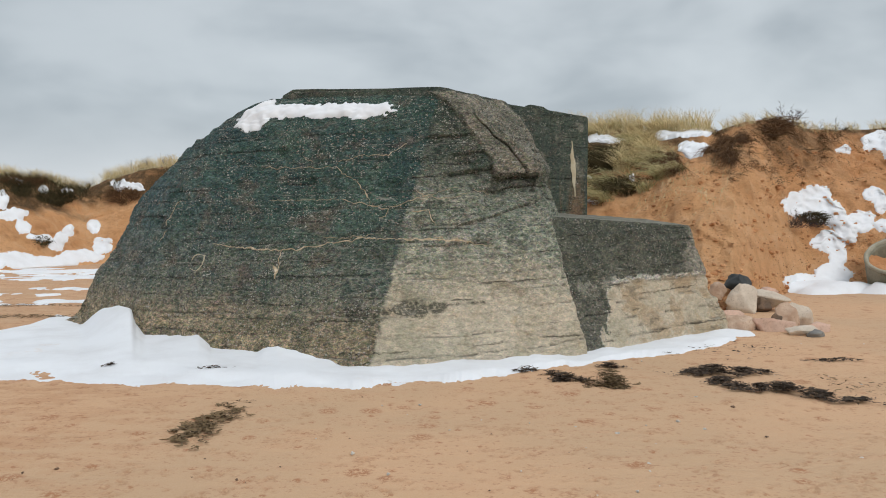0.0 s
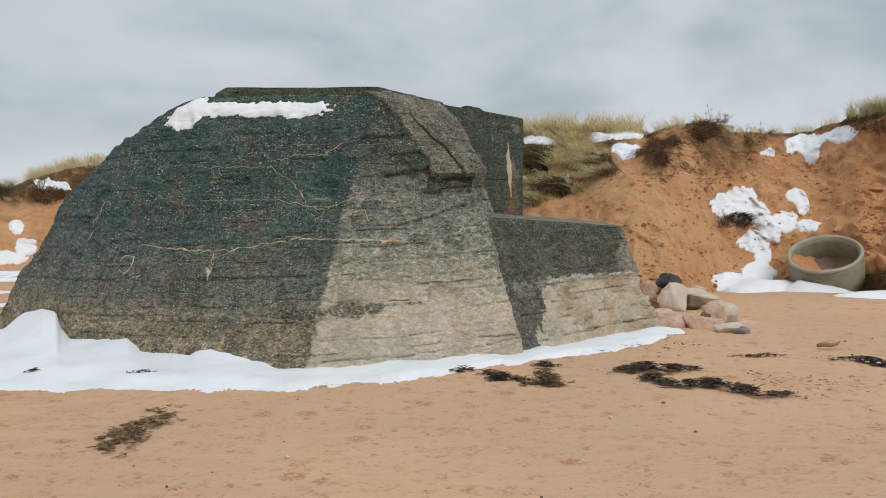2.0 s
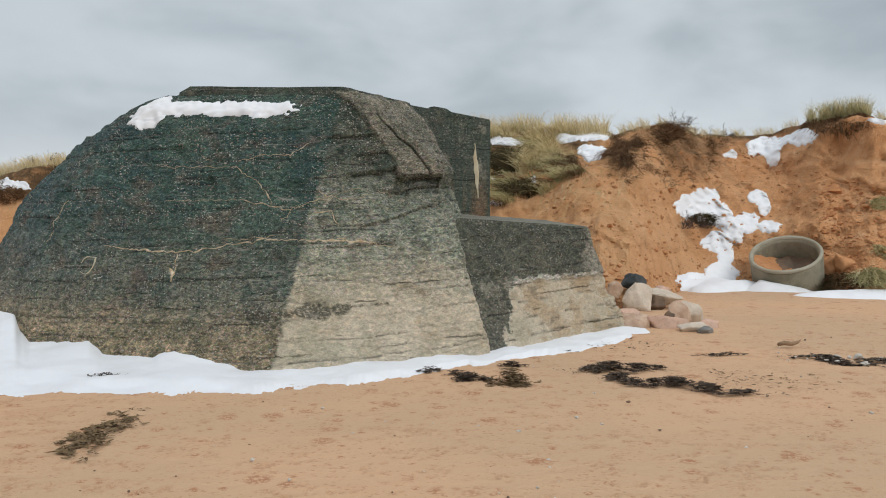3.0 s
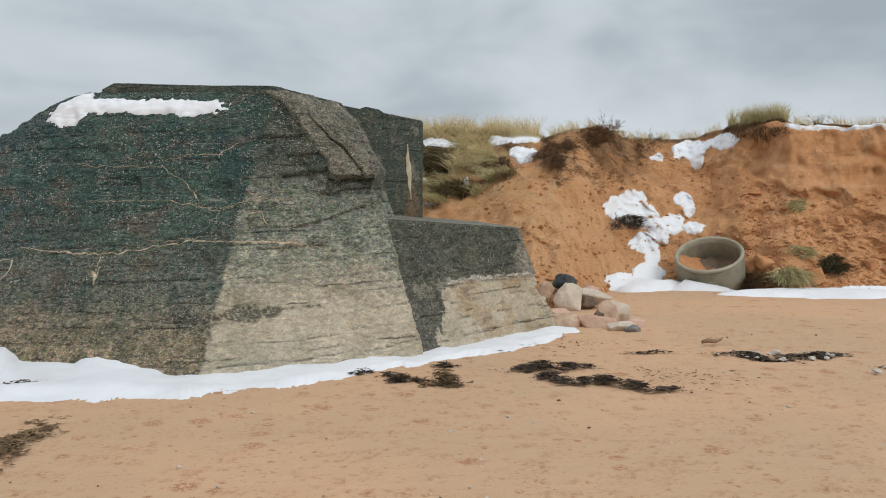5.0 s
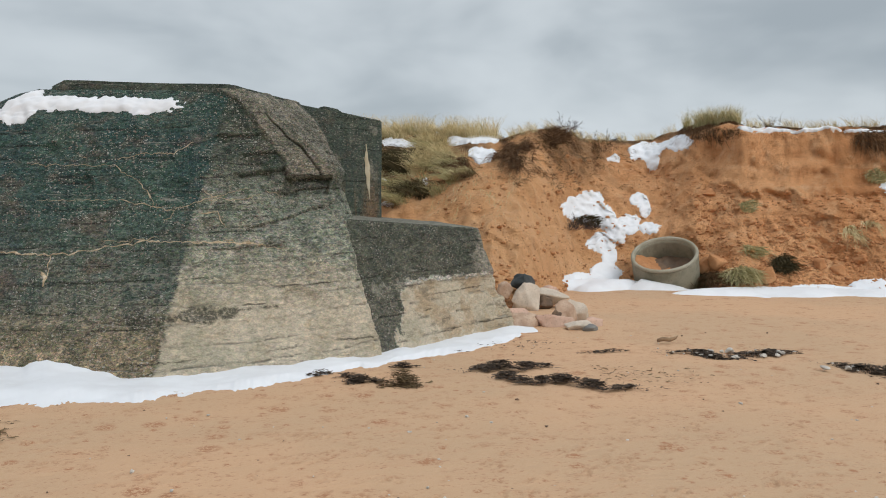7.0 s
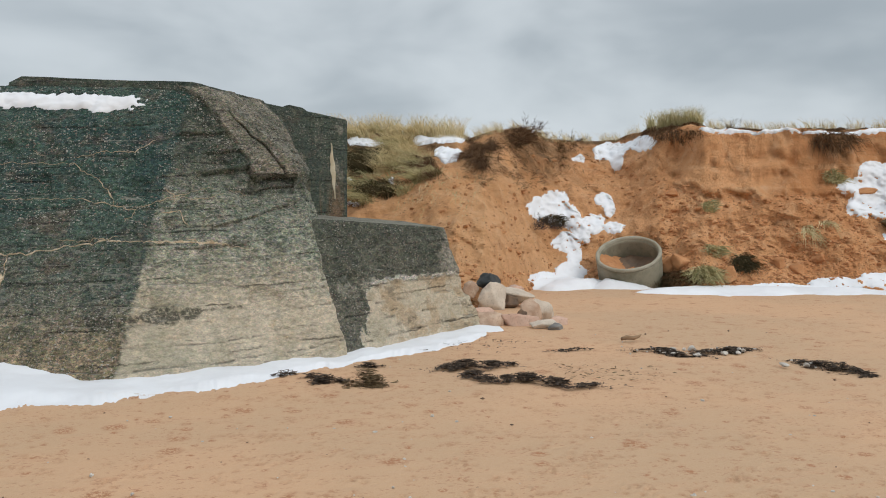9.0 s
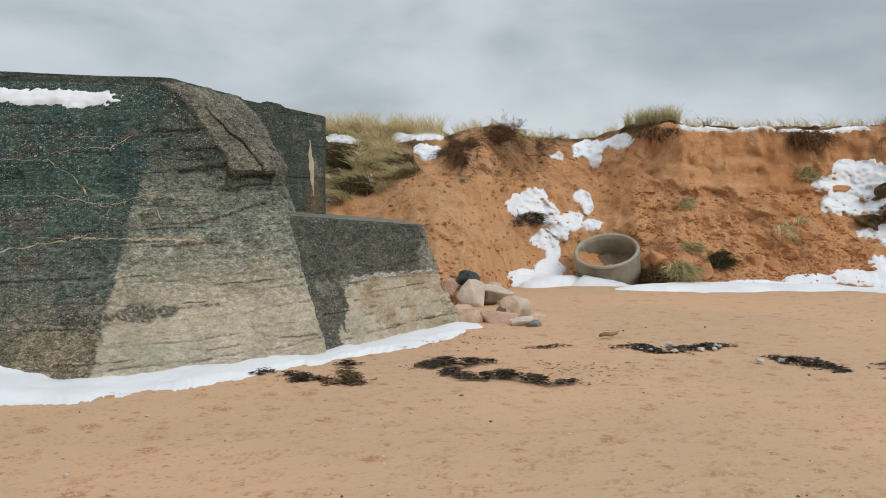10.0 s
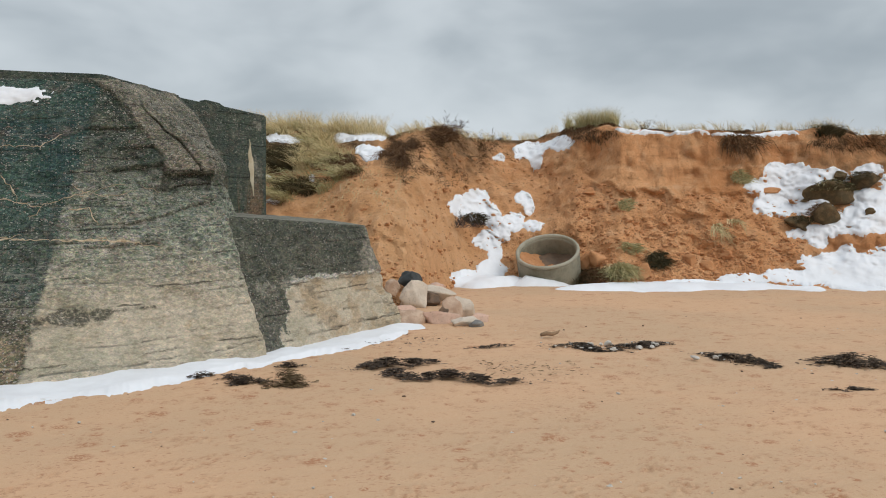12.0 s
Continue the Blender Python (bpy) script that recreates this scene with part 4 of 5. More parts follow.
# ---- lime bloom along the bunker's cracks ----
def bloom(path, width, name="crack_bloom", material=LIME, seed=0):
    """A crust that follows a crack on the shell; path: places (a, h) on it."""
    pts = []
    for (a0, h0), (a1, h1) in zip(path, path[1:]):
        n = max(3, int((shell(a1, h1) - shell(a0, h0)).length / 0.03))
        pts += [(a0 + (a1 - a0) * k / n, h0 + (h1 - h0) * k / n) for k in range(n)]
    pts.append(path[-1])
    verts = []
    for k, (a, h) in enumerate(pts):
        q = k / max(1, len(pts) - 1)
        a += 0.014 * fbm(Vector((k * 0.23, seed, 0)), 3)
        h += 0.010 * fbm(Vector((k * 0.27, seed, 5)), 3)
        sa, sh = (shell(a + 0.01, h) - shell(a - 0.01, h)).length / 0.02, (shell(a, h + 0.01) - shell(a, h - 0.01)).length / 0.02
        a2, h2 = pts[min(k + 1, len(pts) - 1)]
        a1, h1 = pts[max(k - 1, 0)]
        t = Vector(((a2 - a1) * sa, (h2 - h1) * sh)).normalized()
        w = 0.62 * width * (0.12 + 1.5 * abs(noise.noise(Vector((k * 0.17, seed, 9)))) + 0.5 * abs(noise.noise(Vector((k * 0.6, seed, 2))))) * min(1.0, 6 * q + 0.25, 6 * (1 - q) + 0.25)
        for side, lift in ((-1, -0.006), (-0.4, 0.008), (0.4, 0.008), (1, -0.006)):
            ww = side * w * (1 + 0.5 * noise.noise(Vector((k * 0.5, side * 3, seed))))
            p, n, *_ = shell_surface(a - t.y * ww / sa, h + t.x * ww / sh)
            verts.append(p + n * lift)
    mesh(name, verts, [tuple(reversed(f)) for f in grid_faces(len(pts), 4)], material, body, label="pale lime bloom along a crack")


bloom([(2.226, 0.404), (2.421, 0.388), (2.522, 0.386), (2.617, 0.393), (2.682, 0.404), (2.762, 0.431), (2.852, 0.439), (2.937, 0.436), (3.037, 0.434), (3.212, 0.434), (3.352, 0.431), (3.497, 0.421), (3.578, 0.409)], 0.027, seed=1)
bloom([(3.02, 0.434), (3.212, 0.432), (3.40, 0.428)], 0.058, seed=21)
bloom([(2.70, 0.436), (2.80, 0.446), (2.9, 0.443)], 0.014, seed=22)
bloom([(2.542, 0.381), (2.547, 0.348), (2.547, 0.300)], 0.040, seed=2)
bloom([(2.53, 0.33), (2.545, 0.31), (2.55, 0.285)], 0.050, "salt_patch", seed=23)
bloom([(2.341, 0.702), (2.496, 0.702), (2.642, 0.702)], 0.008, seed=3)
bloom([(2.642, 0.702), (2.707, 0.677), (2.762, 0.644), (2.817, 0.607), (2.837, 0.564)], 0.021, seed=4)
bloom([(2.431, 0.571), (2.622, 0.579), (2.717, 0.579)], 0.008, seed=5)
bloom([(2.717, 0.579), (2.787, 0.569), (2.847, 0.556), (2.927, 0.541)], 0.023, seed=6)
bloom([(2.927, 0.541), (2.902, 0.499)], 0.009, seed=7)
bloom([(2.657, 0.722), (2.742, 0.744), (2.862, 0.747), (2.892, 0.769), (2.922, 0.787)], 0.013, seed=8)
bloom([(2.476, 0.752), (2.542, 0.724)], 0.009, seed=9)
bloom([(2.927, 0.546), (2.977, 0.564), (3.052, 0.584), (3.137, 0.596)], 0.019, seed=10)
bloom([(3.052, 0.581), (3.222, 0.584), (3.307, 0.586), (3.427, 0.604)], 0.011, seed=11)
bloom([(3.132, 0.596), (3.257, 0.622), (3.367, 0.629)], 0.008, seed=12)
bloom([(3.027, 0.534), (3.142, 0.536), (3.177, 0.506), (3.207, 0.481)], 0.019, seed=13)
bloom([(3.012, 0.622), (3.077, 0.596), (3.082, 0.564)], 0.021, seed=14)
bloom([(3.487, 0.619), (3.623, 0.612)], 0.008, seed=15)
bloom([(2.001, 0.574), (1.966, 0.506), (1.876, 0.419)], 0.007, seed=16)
bloom([(2.15, 0.34), (2.17, 0.365), (2.205, 0.36), (2.215, 0.325), (2.19, 0.30), (2.16, 0.31)], 0.034, "lichen_ring", CALCITE, seed=17)


def streak():
    """The calcite streak down the rear block."""
    a, b = Vector((0.95, 11.62, 0)), Vector((2.25, 12.4, 0))
    n = Vector((b.y - a.y, a.x - b.x, 0)).normalized()
    verts = []
    for k in range(26):
        q = k / 25
        w = 0.010 + 0.038 * math.sin(math.pi * min(1, q * 1.05)) ** 1.5 * (q > 0.12)
        c = a.lerp(b, 0.775 + 0.05 * q + 0.008 * noise.noise(Vector((q * 6, 0, 0)))) + Vector((0, 0, 2.74 - 0.85 * q))
        for side, lift in ((-1, 0.0), (0, 0.018), (1, 0.0)):
            verts.append(c + (b - a).normalized() * side * w * (1 + 0.3 * noise.noise(Vector((q * 9, side, 1)))) + n * (lift + 0.012))
    mesh("lime_streak", verts, grid_faces(26, 3), CALCITE, tower, label="cream calcite streak")


streak()


# ---- concrete ring ----
def lathe(name, profile, n, material, parent, label="", wobble=0.0):
    verts = []
    for i in range(n):
        q = 2 * math.pi * i / n
        for r, z in profile:
            rr = r + wobble * noise.noise(Vector((math.cos(q) * 3, math.sin(q) * 3, z * 4)))
            verts.append((rr * math.cos(q), rr * math.sin(q), z))
    m = len(profile)
    faces = [(i * m + j, ((i + 1) % n) * m + j, ((i + 1) % n) * m + (j + 1) % m, i * m + (j + 1) % m) for i in range(n) for j in range(m)]
    return mesh(name, verts, faces, material, parent, label=label)


ring = new("well_ring")
tagged(ring, "grey-green concrete well ring tilted in the sand", "concrete ring")
c = polar(30.13, 19.0, 0.82)
toward = Vector((-math.sin(radians(41)), -math.cos(radians(41)), 0))
axis = (toward * 0.50 + Vector((0, 0, 0.866))).normalized()
turn = axis.to_track_quat("Z", "Y").to_matrix().to_4x4()
SEAT = Matrix.Translation(c - axis * 0.54) @ turn
ring.matrix_world = SEAT
lathe("pipe", [(0.665, -0.25), (0.74, -0.25), (0.748, 0.05), (0.748, 0.42), (0.738, 0.475), (0.662, 0.475), (0.655, 0.40), (0.655, 0.05)], 80, RING, ring, wobble=0.008)
lathe("rim", [(0.664, 0.466), (0.735, 0.466), (0.756, 0.485), (0.756, 0.515), (0.738, 0.54), (0.700, 0.54), (0.682, 0.525), (0.674, 0.49)], 80, RIM, ring, "paler worn rim", wobble=0.010)

to_ring = turn.to_3x3().transposed()
HEAP = to_ring @ Vector((-0.95, -0.05, 0.0))


def ring_fill(name, height, material, label, category):
    verts, n, m = [], 48, 18
    for i in range(n):
        q = 2 * math.pi * i / n
        for j in range(m):
            r = 0.672 * j / (m - 1)
            x, y = r * math.cos(q), r * math.sin(q)
            verts.append((x, y, height(x, y)))
    ob = mesh(name, verts, grid_faces(n, m, True), material)
    ob.matrix_world = SEAT
    tagged(ob, label, category)


ring_fill("sand_fill", lambda x, y: max(-0.2, min(0.45, 0.09 + 0.74 * (x * HEAP.x + y * HEAP.y) + 0.07 * fbm(Vector((x * 2.2, y * 2.2, 0)), 3) + 0.04 * fbm(Vector((x * 9, y * 9, 4)), 3))), CLOD,
          "orange sand blown into the concrete ring", "sand heap")
# dark disc added so that the inside of the ring looks shaded
ring_fill("dark_floor", lambda x, y: 0.08 + 0.08 * fbm(Vector((x * 2.5, y * 2.5, 7)), 4), STONE_BROWN, "dark brown floor added to shade the inside of the concrete ring", "soil")


# ---- stones ----
def stone(name, label, at, size, material, seed, turn=0.0, group="boulders beside the bunker", flat=0.0, category="boulder"):
    bm = bmesh.new()
    bmesh.ops.create_icosphere(bm, subdivisions=4, radius=1.15)
    rnd = random.Random(seed)
    cuts = [(Vector((rnd.gauss(0, 1), rnd.gauss(0, 1), rnd.gauss(0, 0.8))).normalized(), rnd.uniform(0.55, 0.8)) for _ in range(12)]
    for v in bm.verts:
        for n, d in cuts:
            over = v.co.dot(n) - d
            if over > 0:
                v.co -= n * over * 0.82
        v.co *= 1 + 0.13 * fbm(v.co * 1.4 + Vector((seed, 0, 0)), 3) + 0.045 * fbm(v.co * 5, 3)
        v.co = Vector((v.co.x * size[0], v.co.y * size[1], v.co.z * size[2]))
    me = bpy.data.meshes.new(name)
    bm.to_mesh(me)
    bm.free()
    me.materials.append(material)
    me.shade_smooth()
    me.set_sharp_from_angle(angle=radians(55))
    ob = new(name, me)
    ob.matrix_world = Matrix.Translation((at[0], at[1], at[2])) @ pose(0, 0, 0, flat, 0, turn)
    tagged(ob, label, category, group)


stone("boulder", "pale angular granite block beside the bunker's end", (4.98, 13.25, 0.16), (0.33, 0.26, 0.30), STONE_PALE, 11, 10)
stone("boulder", "pale slanted slab with a dark hollow under it", (5.46, 13.45, 0.20), (0.40, 0.24, 0.13), STONE_PALE, 12, -20, flat=-18)
# dark stone added as the shade in the hollow below the slab
stone("boulder", "dark brown stone standing in for the shaded hollow under a slab", (5.36, 13.32, 0.08), (0.2, 0.18, 0.13), STONE_BROWN, 13)
stone("boulder", "blue-black basalt block on top of the heap", (5.10, 13.62, 0.42), (0.28, 0.2, 0.20), STONE_DARK, 14, 25)
stone("boulder", "red-brown stone against the slope", (4.66, 13.45, 0.30), (0.15, 0.16, 0.16), STONE_TAN, 15, 40)
stone("boulder", "red-brown stone against the slope", (5.68, 13.9, 0.18), (0.32, 0.22, 0.20), STONE_PINK, 16, 70)
stone("boulder", "rounded tan stone half buried in sand", (4.10, 11.15, 0.05), (0.32, 0.2, 0.15), STONE_TAN, 17, 10)
stone("boulder", "low pink granite stone half buried in sand", (4.56, 11.0, 0.05), (0.29, 0.18, 0.15), STONE_PINK, 18, -15)
stone("boulder", "rough mottled tan stone between paler ones", (4.90, 11.3, 0.11), (0.27, 0.2, 0.25), STONE_TAN, 19, 50)
stone("boulder", "small dark brown stone leaning on a larger one", (4.70, 11.16, 0.17), (0.09, 0.09, 0.08), STONE_BROWN, 27, 20)
stone("boulder", "upright pale stone with a flat side", (5.22, 11.5, 0.13), (0.21, 0.15, 0.24), STONE_PALE, 20, 15)
stone("boulder", "low pale stone half buried in sand", (4.80, 10.66, 0.03), (0.22, 0.14, 0.12), STONE_PALE, 21, 5)
stone("boulder", "small slate-grey stone on the sand", (4.95, 10.5, 0.03), (0.15, 0.1, 0.09), STONE_GREY, 22, 30)
stone("boulder", "low pinkish stone half buried in sand", (5.16, 10.9, 0.03), (0.22, 0.14, 0.11), STONE_PINK, 23, -5)
stone("boulder", "low pinkish stone half buried in sand", (4.36, 11.95, 0.03), (0.32, 0.2, 0.13), STONE_PINK, 24, 35)


def on_dune(az, e):
    return dune_point(az, dune_v(az, e))


for k, (az, e, sz, lab) in enumerate(((33.6, -0.052, (0.30, 0.22, 0.24), "angular orange sandstone block beside the ring"), (32.9, -0.056, (0.2, 0.2, 0.22), "angular orange sandstone block beside the ring"),
                                      (36.9, -0.068, (0.26, 0.2, 0.2), "orange sandstone block at the slope's foot"), (39.9, -0.055, (0.2, 0.16, 0.14), "orange sandstone block at the slope's foot"),
                                      (41.0, -0.060, (0.2, 0.16, 0.13), "orange sandstone block at the slope's foot"), (38.6, -0.050, (0.18, 0.15, 0.12), "orange sandstone block at the slope's foot"),
                                      (33.0, 0.030, (0.24, 0.15, 0.12), "orange sandstone ledge block on the slope"), (42.3, -0.045, (0.2, 0.15, 0.1), "orange sandstone block at the slope's foot"))):
    stone("sand_block", lab, on_dune(az, e) + Vector((0, 0, 0.03)), sz, CLOD, 40 + k, 33 * k, "sandstone blocks on the dune", category="rock")
for k, (lab, az, e, sz) in enumerate((
        ("large fallen turf clod with olive grass lying in the snow", 48.5, 0.026, (0.66, 0.34, 0.30)), ("fallen dark turf clod lying in the snow", 50.2, 0.040, (0.40, 0.3, 0.24)),
        ("fallen dark turf clod lying in the snow", 48.9, 0.048, (0.24, 0.2, 0.11)), ("brown turf clod at the lower edge of the snow", 47.9, -0.001, (0.36, 0.3, 0.32)),
        ("brown turf clod at the lower edge of the snow", 46.6, -0.009, (0.38, 0.26, 0.18)), ("small brown clod poking out of the snow", 50.6, 0.007, (0.14, 0.12, 0.09)),
        ("small sandy clod poking out of the snow", 44.9, 0.029, (0.24, 0.15, 0.08)), ("small dark clod poking out of the snow", 47.0, 0.021, (0.15, 0.12, 0.06)))):
    stone("turf_clod", lab, on_dune(az, e) + Vector((0, -0.05, 0.02)), sz, CLOD if "sandy" in lab else TURF, 60 + k, 20 * (k % 3) - 20, "fallen turf clods", category="turf clod")


def rubble(name, label, count, seed, spread, small, big, material):
    """Many little clods, joined: nobody could count them."""
    rnd = random.Random(seed)
    bm = bmesh.new()
    bmesh.ops.create_icosphere(bm, subdivisions=2, radius=1.0)
    bv, bf = [v.co.copy() for v in bm.verts], [tuple(v.index for v in f.verts) for f in bm.faces]
    bm.free()
    verts, faces = [], []
    for _ in range(count):
        p = spread(rnd)
        if p is None:
            continue
        s = small * (big / small) ** (rnd.random() ** 2.2)
        off, o = Vector((rnd.random() * 50, rnd.random() * 50, 0)), len(verts)
        sx, sy, sz = s * rnd.uniform(0.7, 1.3), s * rnd.uniform(0.7, 1.3), s * rnd.uniform(0.45, 0.8)
        for v in bv:
            k = 1 + 0.75 * noise.noise(v * 1.3 + off)
            verts.append(p + Vector((v.x * sx * k, v.y * sy * k, v.z * sz * k)))
        faces += [tuple(i + o for i in f) for f in bf]
    tagged(mesh(name, verts, faces, material, smooth=False), label, name.replace("_", " "), kind="stuff")


def talus(rnd):
    az = rnd.uniform(31.5, 47) if rnd.random() < 0.72 else rnd.uniform(14, 31)
    v = rnd.random() ** 2.2 * (0.62 if az > 31 else 0.8)
    return dune_point(az, v)


rubble("rubble", "loose orange sand clods on the slope", 5600, 3, talus, 0.012, 0.065, CLOD)
rubble("pebbles", "small dark pebbles on the sand", 110, 4, lambda r: polar(r.uniform(-32, 54), 4.5 * 3.4 ** r.random(), 0.005), 0.005, 0.015, STONE_BROWN)
rubble("shell_bits", "white shell bits scattered on the sand", 110, 5, lambda r: polar(r.uniform(-10, 54), 4.5 * 3.0 ** r.random(), 0.006), 0.006, 0.02, SHELL)


rubble("shell_bits", "white shells lying in the seaweed strips", 34, 6, lambda r: Vector(r.choice(((5.3, 8.25, 0.03), (6.0, 8.1, 0.03), (6.45, 7.0, 0.04), (5.9, 8.2, 0.03)))) + Vector((r.gauss(0, 0.28), r.gauss(0, 0.12), 0)), 0.012, 0.05, SHELL)


# ---- seaweed ----
def ribbon(verts, faces, points, width, up):
    o = len(verts)
    n = len(points)
    for k, p in enumerate(points):
        d = points[min(k + 1, n - 1)] - points[max(k - 1, 0)]
        s = d.cross(up)
        s = s.normalized() if s.length > 1e-6 else Vector((1, 0, 0))
        w = width * (1 - 0.75 * abs(2 * k / (n - 1) - 0.9))
        verts += [p - s * w, p + s * w]
    faces += [(o + 2 * k, o + 2 * k + 1, o + 2 * k + 3, o + 2 * k + 2) for k in range(n - 1)]


def weed(label, at, rx, ry, turn, count, seed, height=0.05, material=WEED, loose=0.25, ground_z=0.0):
    rnd = random.Random(seed)
    verts, faces = [], []
    q = radians(turn)
    for _ in range(count):
        r, t = rnd.random() ** 0.6, rnd.uniform(0, 2 * math.pi)
        if rnd.random() < loose:
            r *= 1.35
        u, w = r * rx * math.cos(t), r * ry * math.sin(t)
        if 0.7 * noise.noise(Vector((u * 6, w * 12, seed))) + 0.6 * noise.noise(Vector((u * 17, w * 20, seed))) < -0.20 + 0.36 * r:
            continue
        w += 0.9 * ry * noise.noise(Vector((u * 3.2, seed * 1.7, 2.0))) + 0.35 * ry * noise.noise(Vector((u * 11, seed * 1.7, 5.0)))
        x, y = at[0] + u * math.cos(q) - w * math.sin(q), at[1] + u * math.sin(q) + w * math.cos(q)
        z = ground_z + 0.012 + height * max(0.0, 1 - r) * rnd.random() * 1.1
        d = rnd.gauss(q, 1.3)
        length, bend = rnd.uniform(0.02, 0.085), rnd.uniform(-3.0, 3.0)
        p, pts = Vector((x, y, z)), []
        for k in range(4):
            pts.append(p.copy())
            dd = d + bend * k / 3
            p = p + Vector((math.cos(dd), math.sin(dd), rnd.uniform(-0.2, 0.25))) * length / 3
            p.z = max(ground_z + 0.008, p.z)
        ribbon(verts, faces, pts, rnd.uniform(0.004, 0.010), Vector((rnd.gauss(0, 0.6), rnd.gauss(0, 0.6), 1)))
    tagged(mesh("seaweed", verts, faces, material), label, "seaweed", "seaweed on the beach", "stuff")


weed("sparse brown seaweed strewn on the sand", (-1.78, 6.05), 0.60, 0.15, 88, 2300, 1, 0.02, WEED_BROWN, 0.5)
weed("dark seaweed clump on the sand", (1.20, 7.60), 0.20, 0.12, 0, 1300, 2, 0.09)
weed("heaped brown seaweed tuft on the sand", (1.54, 7.45), 0.25, 0.17, -10, 2168, 3, 0.16, WEED_BROWN)
weed("small dark seaweed scraps at the snow's edge", (0.85, 8.1), 0.2, 0.07, 10, 371, 4)
weed("small dark seaweed scraps at the snow's edge", (1.10, 7.95), 0.12, 0.05, 0, 278, 5)
weed("small dark seaweed scraps at the snow's edge", (1.75, 8.33), 0.14, 0.05, 0, 371, 6, 0.06)
weed("long dark strip of dried seaweed", (2.84, 8.06), 0.54, 0.17, 6, 3900, 7, 0.07)
weed("dark seaweed scraps joining two strips", (2.72, 7.62), 0.22, 0.12, -50, 900, 8, 0.04)
weed("long dark strip of dried seaweed", (3.12, 7.14), 0.72, 0.15, -36, 4200, 9, 0.07)
weed("dark strip of dried seaweed with white shells", (5.34, 8.22), 0.46, 0.16, -50, 2400, 10, 0.06)
weed("dark strip of dried seaweed with white shells", (6.02, 8.10), 0.56, 0.15, 10, 2600, 19, 0.06)
weed("dark strip of dried seaweed with white shells", (6.50, 6.88), 0.56, 0.16, -75, 3300, 11, 0.09)
weed("dark heaped seaweed on the sand", (7.42, 6.20), 0.46, 0.22, -45, 3600, 12, 0.14)
weed("thin seaweed scraps on the sand", (7.75, 6.62), 0.40, 0.07, -15, 340, 20, 0.03)
weed("thin seaweed scraps on the sand", (6.34, 5.30), 0.22, 0.08, -25, 620, 13, 0.03)
weed("small seaweed scrap lying on the snow", (-3.46, 8.25), 0.07, 0.03, 10, 90, 21, 0.03, WEED, 0.2, 0.035)
weed("small seaweed scrap lying on the snow", (-2.36, 8.05), 0.16, 0.03, 5, 160, 22, 0.03, WEED, 0.2, 0.035)
weed("thin dark seaweed scraps on the sand", (4.35, 8.72), 0.34, 0.07, 0, 464, 14, 0.03)
weed("brown seaweed line on the far beach", (-7.0, 12.3), 1.3, 0.22, 12, 1858, 15, 0.06, WEED_BROWN)
weed("brown seaweed line on the far beach", (-7.6, 13.9), 1.4, 0.14, 6, 928, 16, 0.05, WEED_BROWN)
weed("sparse seaweed scraps on the sand", (3.9, 7.3), 0.8, 0.5, 0, 278, 17, 0.02, WEED_BROWN)
weed("sparse seaweed scraps on the sand", (3.3, 9.3), 0.9, 0.6, 0, 184, 18, 0.02)


def driftwood():
    pts = [(0, 0, 0.03), (0.08, 0.01, 0.045), (0.17, -0.01, 0.035), (0.27, 0.02, 0.05), (0.31, 0.03, 0.075)]
    rad = [0.022, 0.03, 0.027, 0.02, 0.008]
    verts = [(x, y + r * math.cos(q), z + r * math.sin(q)) for (x, y, z), r in zip(pts, rad) for q in np.linspace(0, 2 * math.pi, 10, endpoint=False)]
    faces = [(i * 10 + j, i * 10 + (j + 1) % 10, i * 10 + 10 + (j + 1) % 10, i * 10 + 10 + j) for i in range(4) for j in range(10)]
    ob = mesh("driftwood", [*verts], faces + [tuple(range(9, -1, -1)), tuple(range(40, 50))], WOOD)
    ob.location = (5.30, 9.24, 0.0)
    tagged(ob, "short brown piece of driftwood on the sand", "driftwood")


driftwood()


# ---- grass, heath and twigs ----
def blades(name, label, category, places, material, seed, length=(0.3, 0.7), lean=0.35, down=0.0, wide=0.006, wind=(-0.25, 0.0), group="", kind="stuff"):
    """Grass: places gives (base, clump outward direction) for each blade; down: how far the blade's tip droops."""
    rnd = random.Random(seed)
    verts, faces = [], []
    for p, out in places:
        ln = rnd.uniform(*length)
        side = Vector((rnd.gauss(0, lean) + wind[0], rnd.gauss(0, lean) + wind[1], 0)) + out * rnd.uniform(0.2, 1.0)
        pts = []
        for k in range(5):
            t = k / 4
            pts.append(p + Vector((side.x * ln * t * t, side.y * ln * t * t, ln * (t - down * t * t * rnd.uniform(0.7, 1.3)))))
        ribbon(verts, faces, pts, wide * rnd.uniform(0.7, 1.3), Vector((rnd.gauss(0, 1), -1, rnd.gauss(0, 0.4))))
    return tagged(mesh(name, verts, faces, material), label, category, group, kind)


def tuft_places(center, radius, count, rnd, surface=None):
    out = []
    for _ in range(count):
        r, t = radius * math.sqrt(rnd.random()), rnd.uniform(0, 2 * math.pi)
        d = Vector((math.cos(t), math.sin(t), 0))
        out.append((center + d * r + Vector((0, 0, -0.03)), d * (r / radius)))
    return out


def crest_places(a0, a1, count, seed, v0=0.94, v1=1.06, clump=0.9, need=-0.05):
    rnd, out = random.Random(seed), []
    while len(out) < count:
        a, v = rnd.uniform(a0, a1), rnd.uniform(v0, v1)
        if noise.noise(Vector((a * clump, v * 6, seed))) < need - 0.3 * rnd.random():
            continue
        out.append((dune_point(a, v) - Vector((0, 0, 0.02)), Vector((0, 0, 0))))
    return out


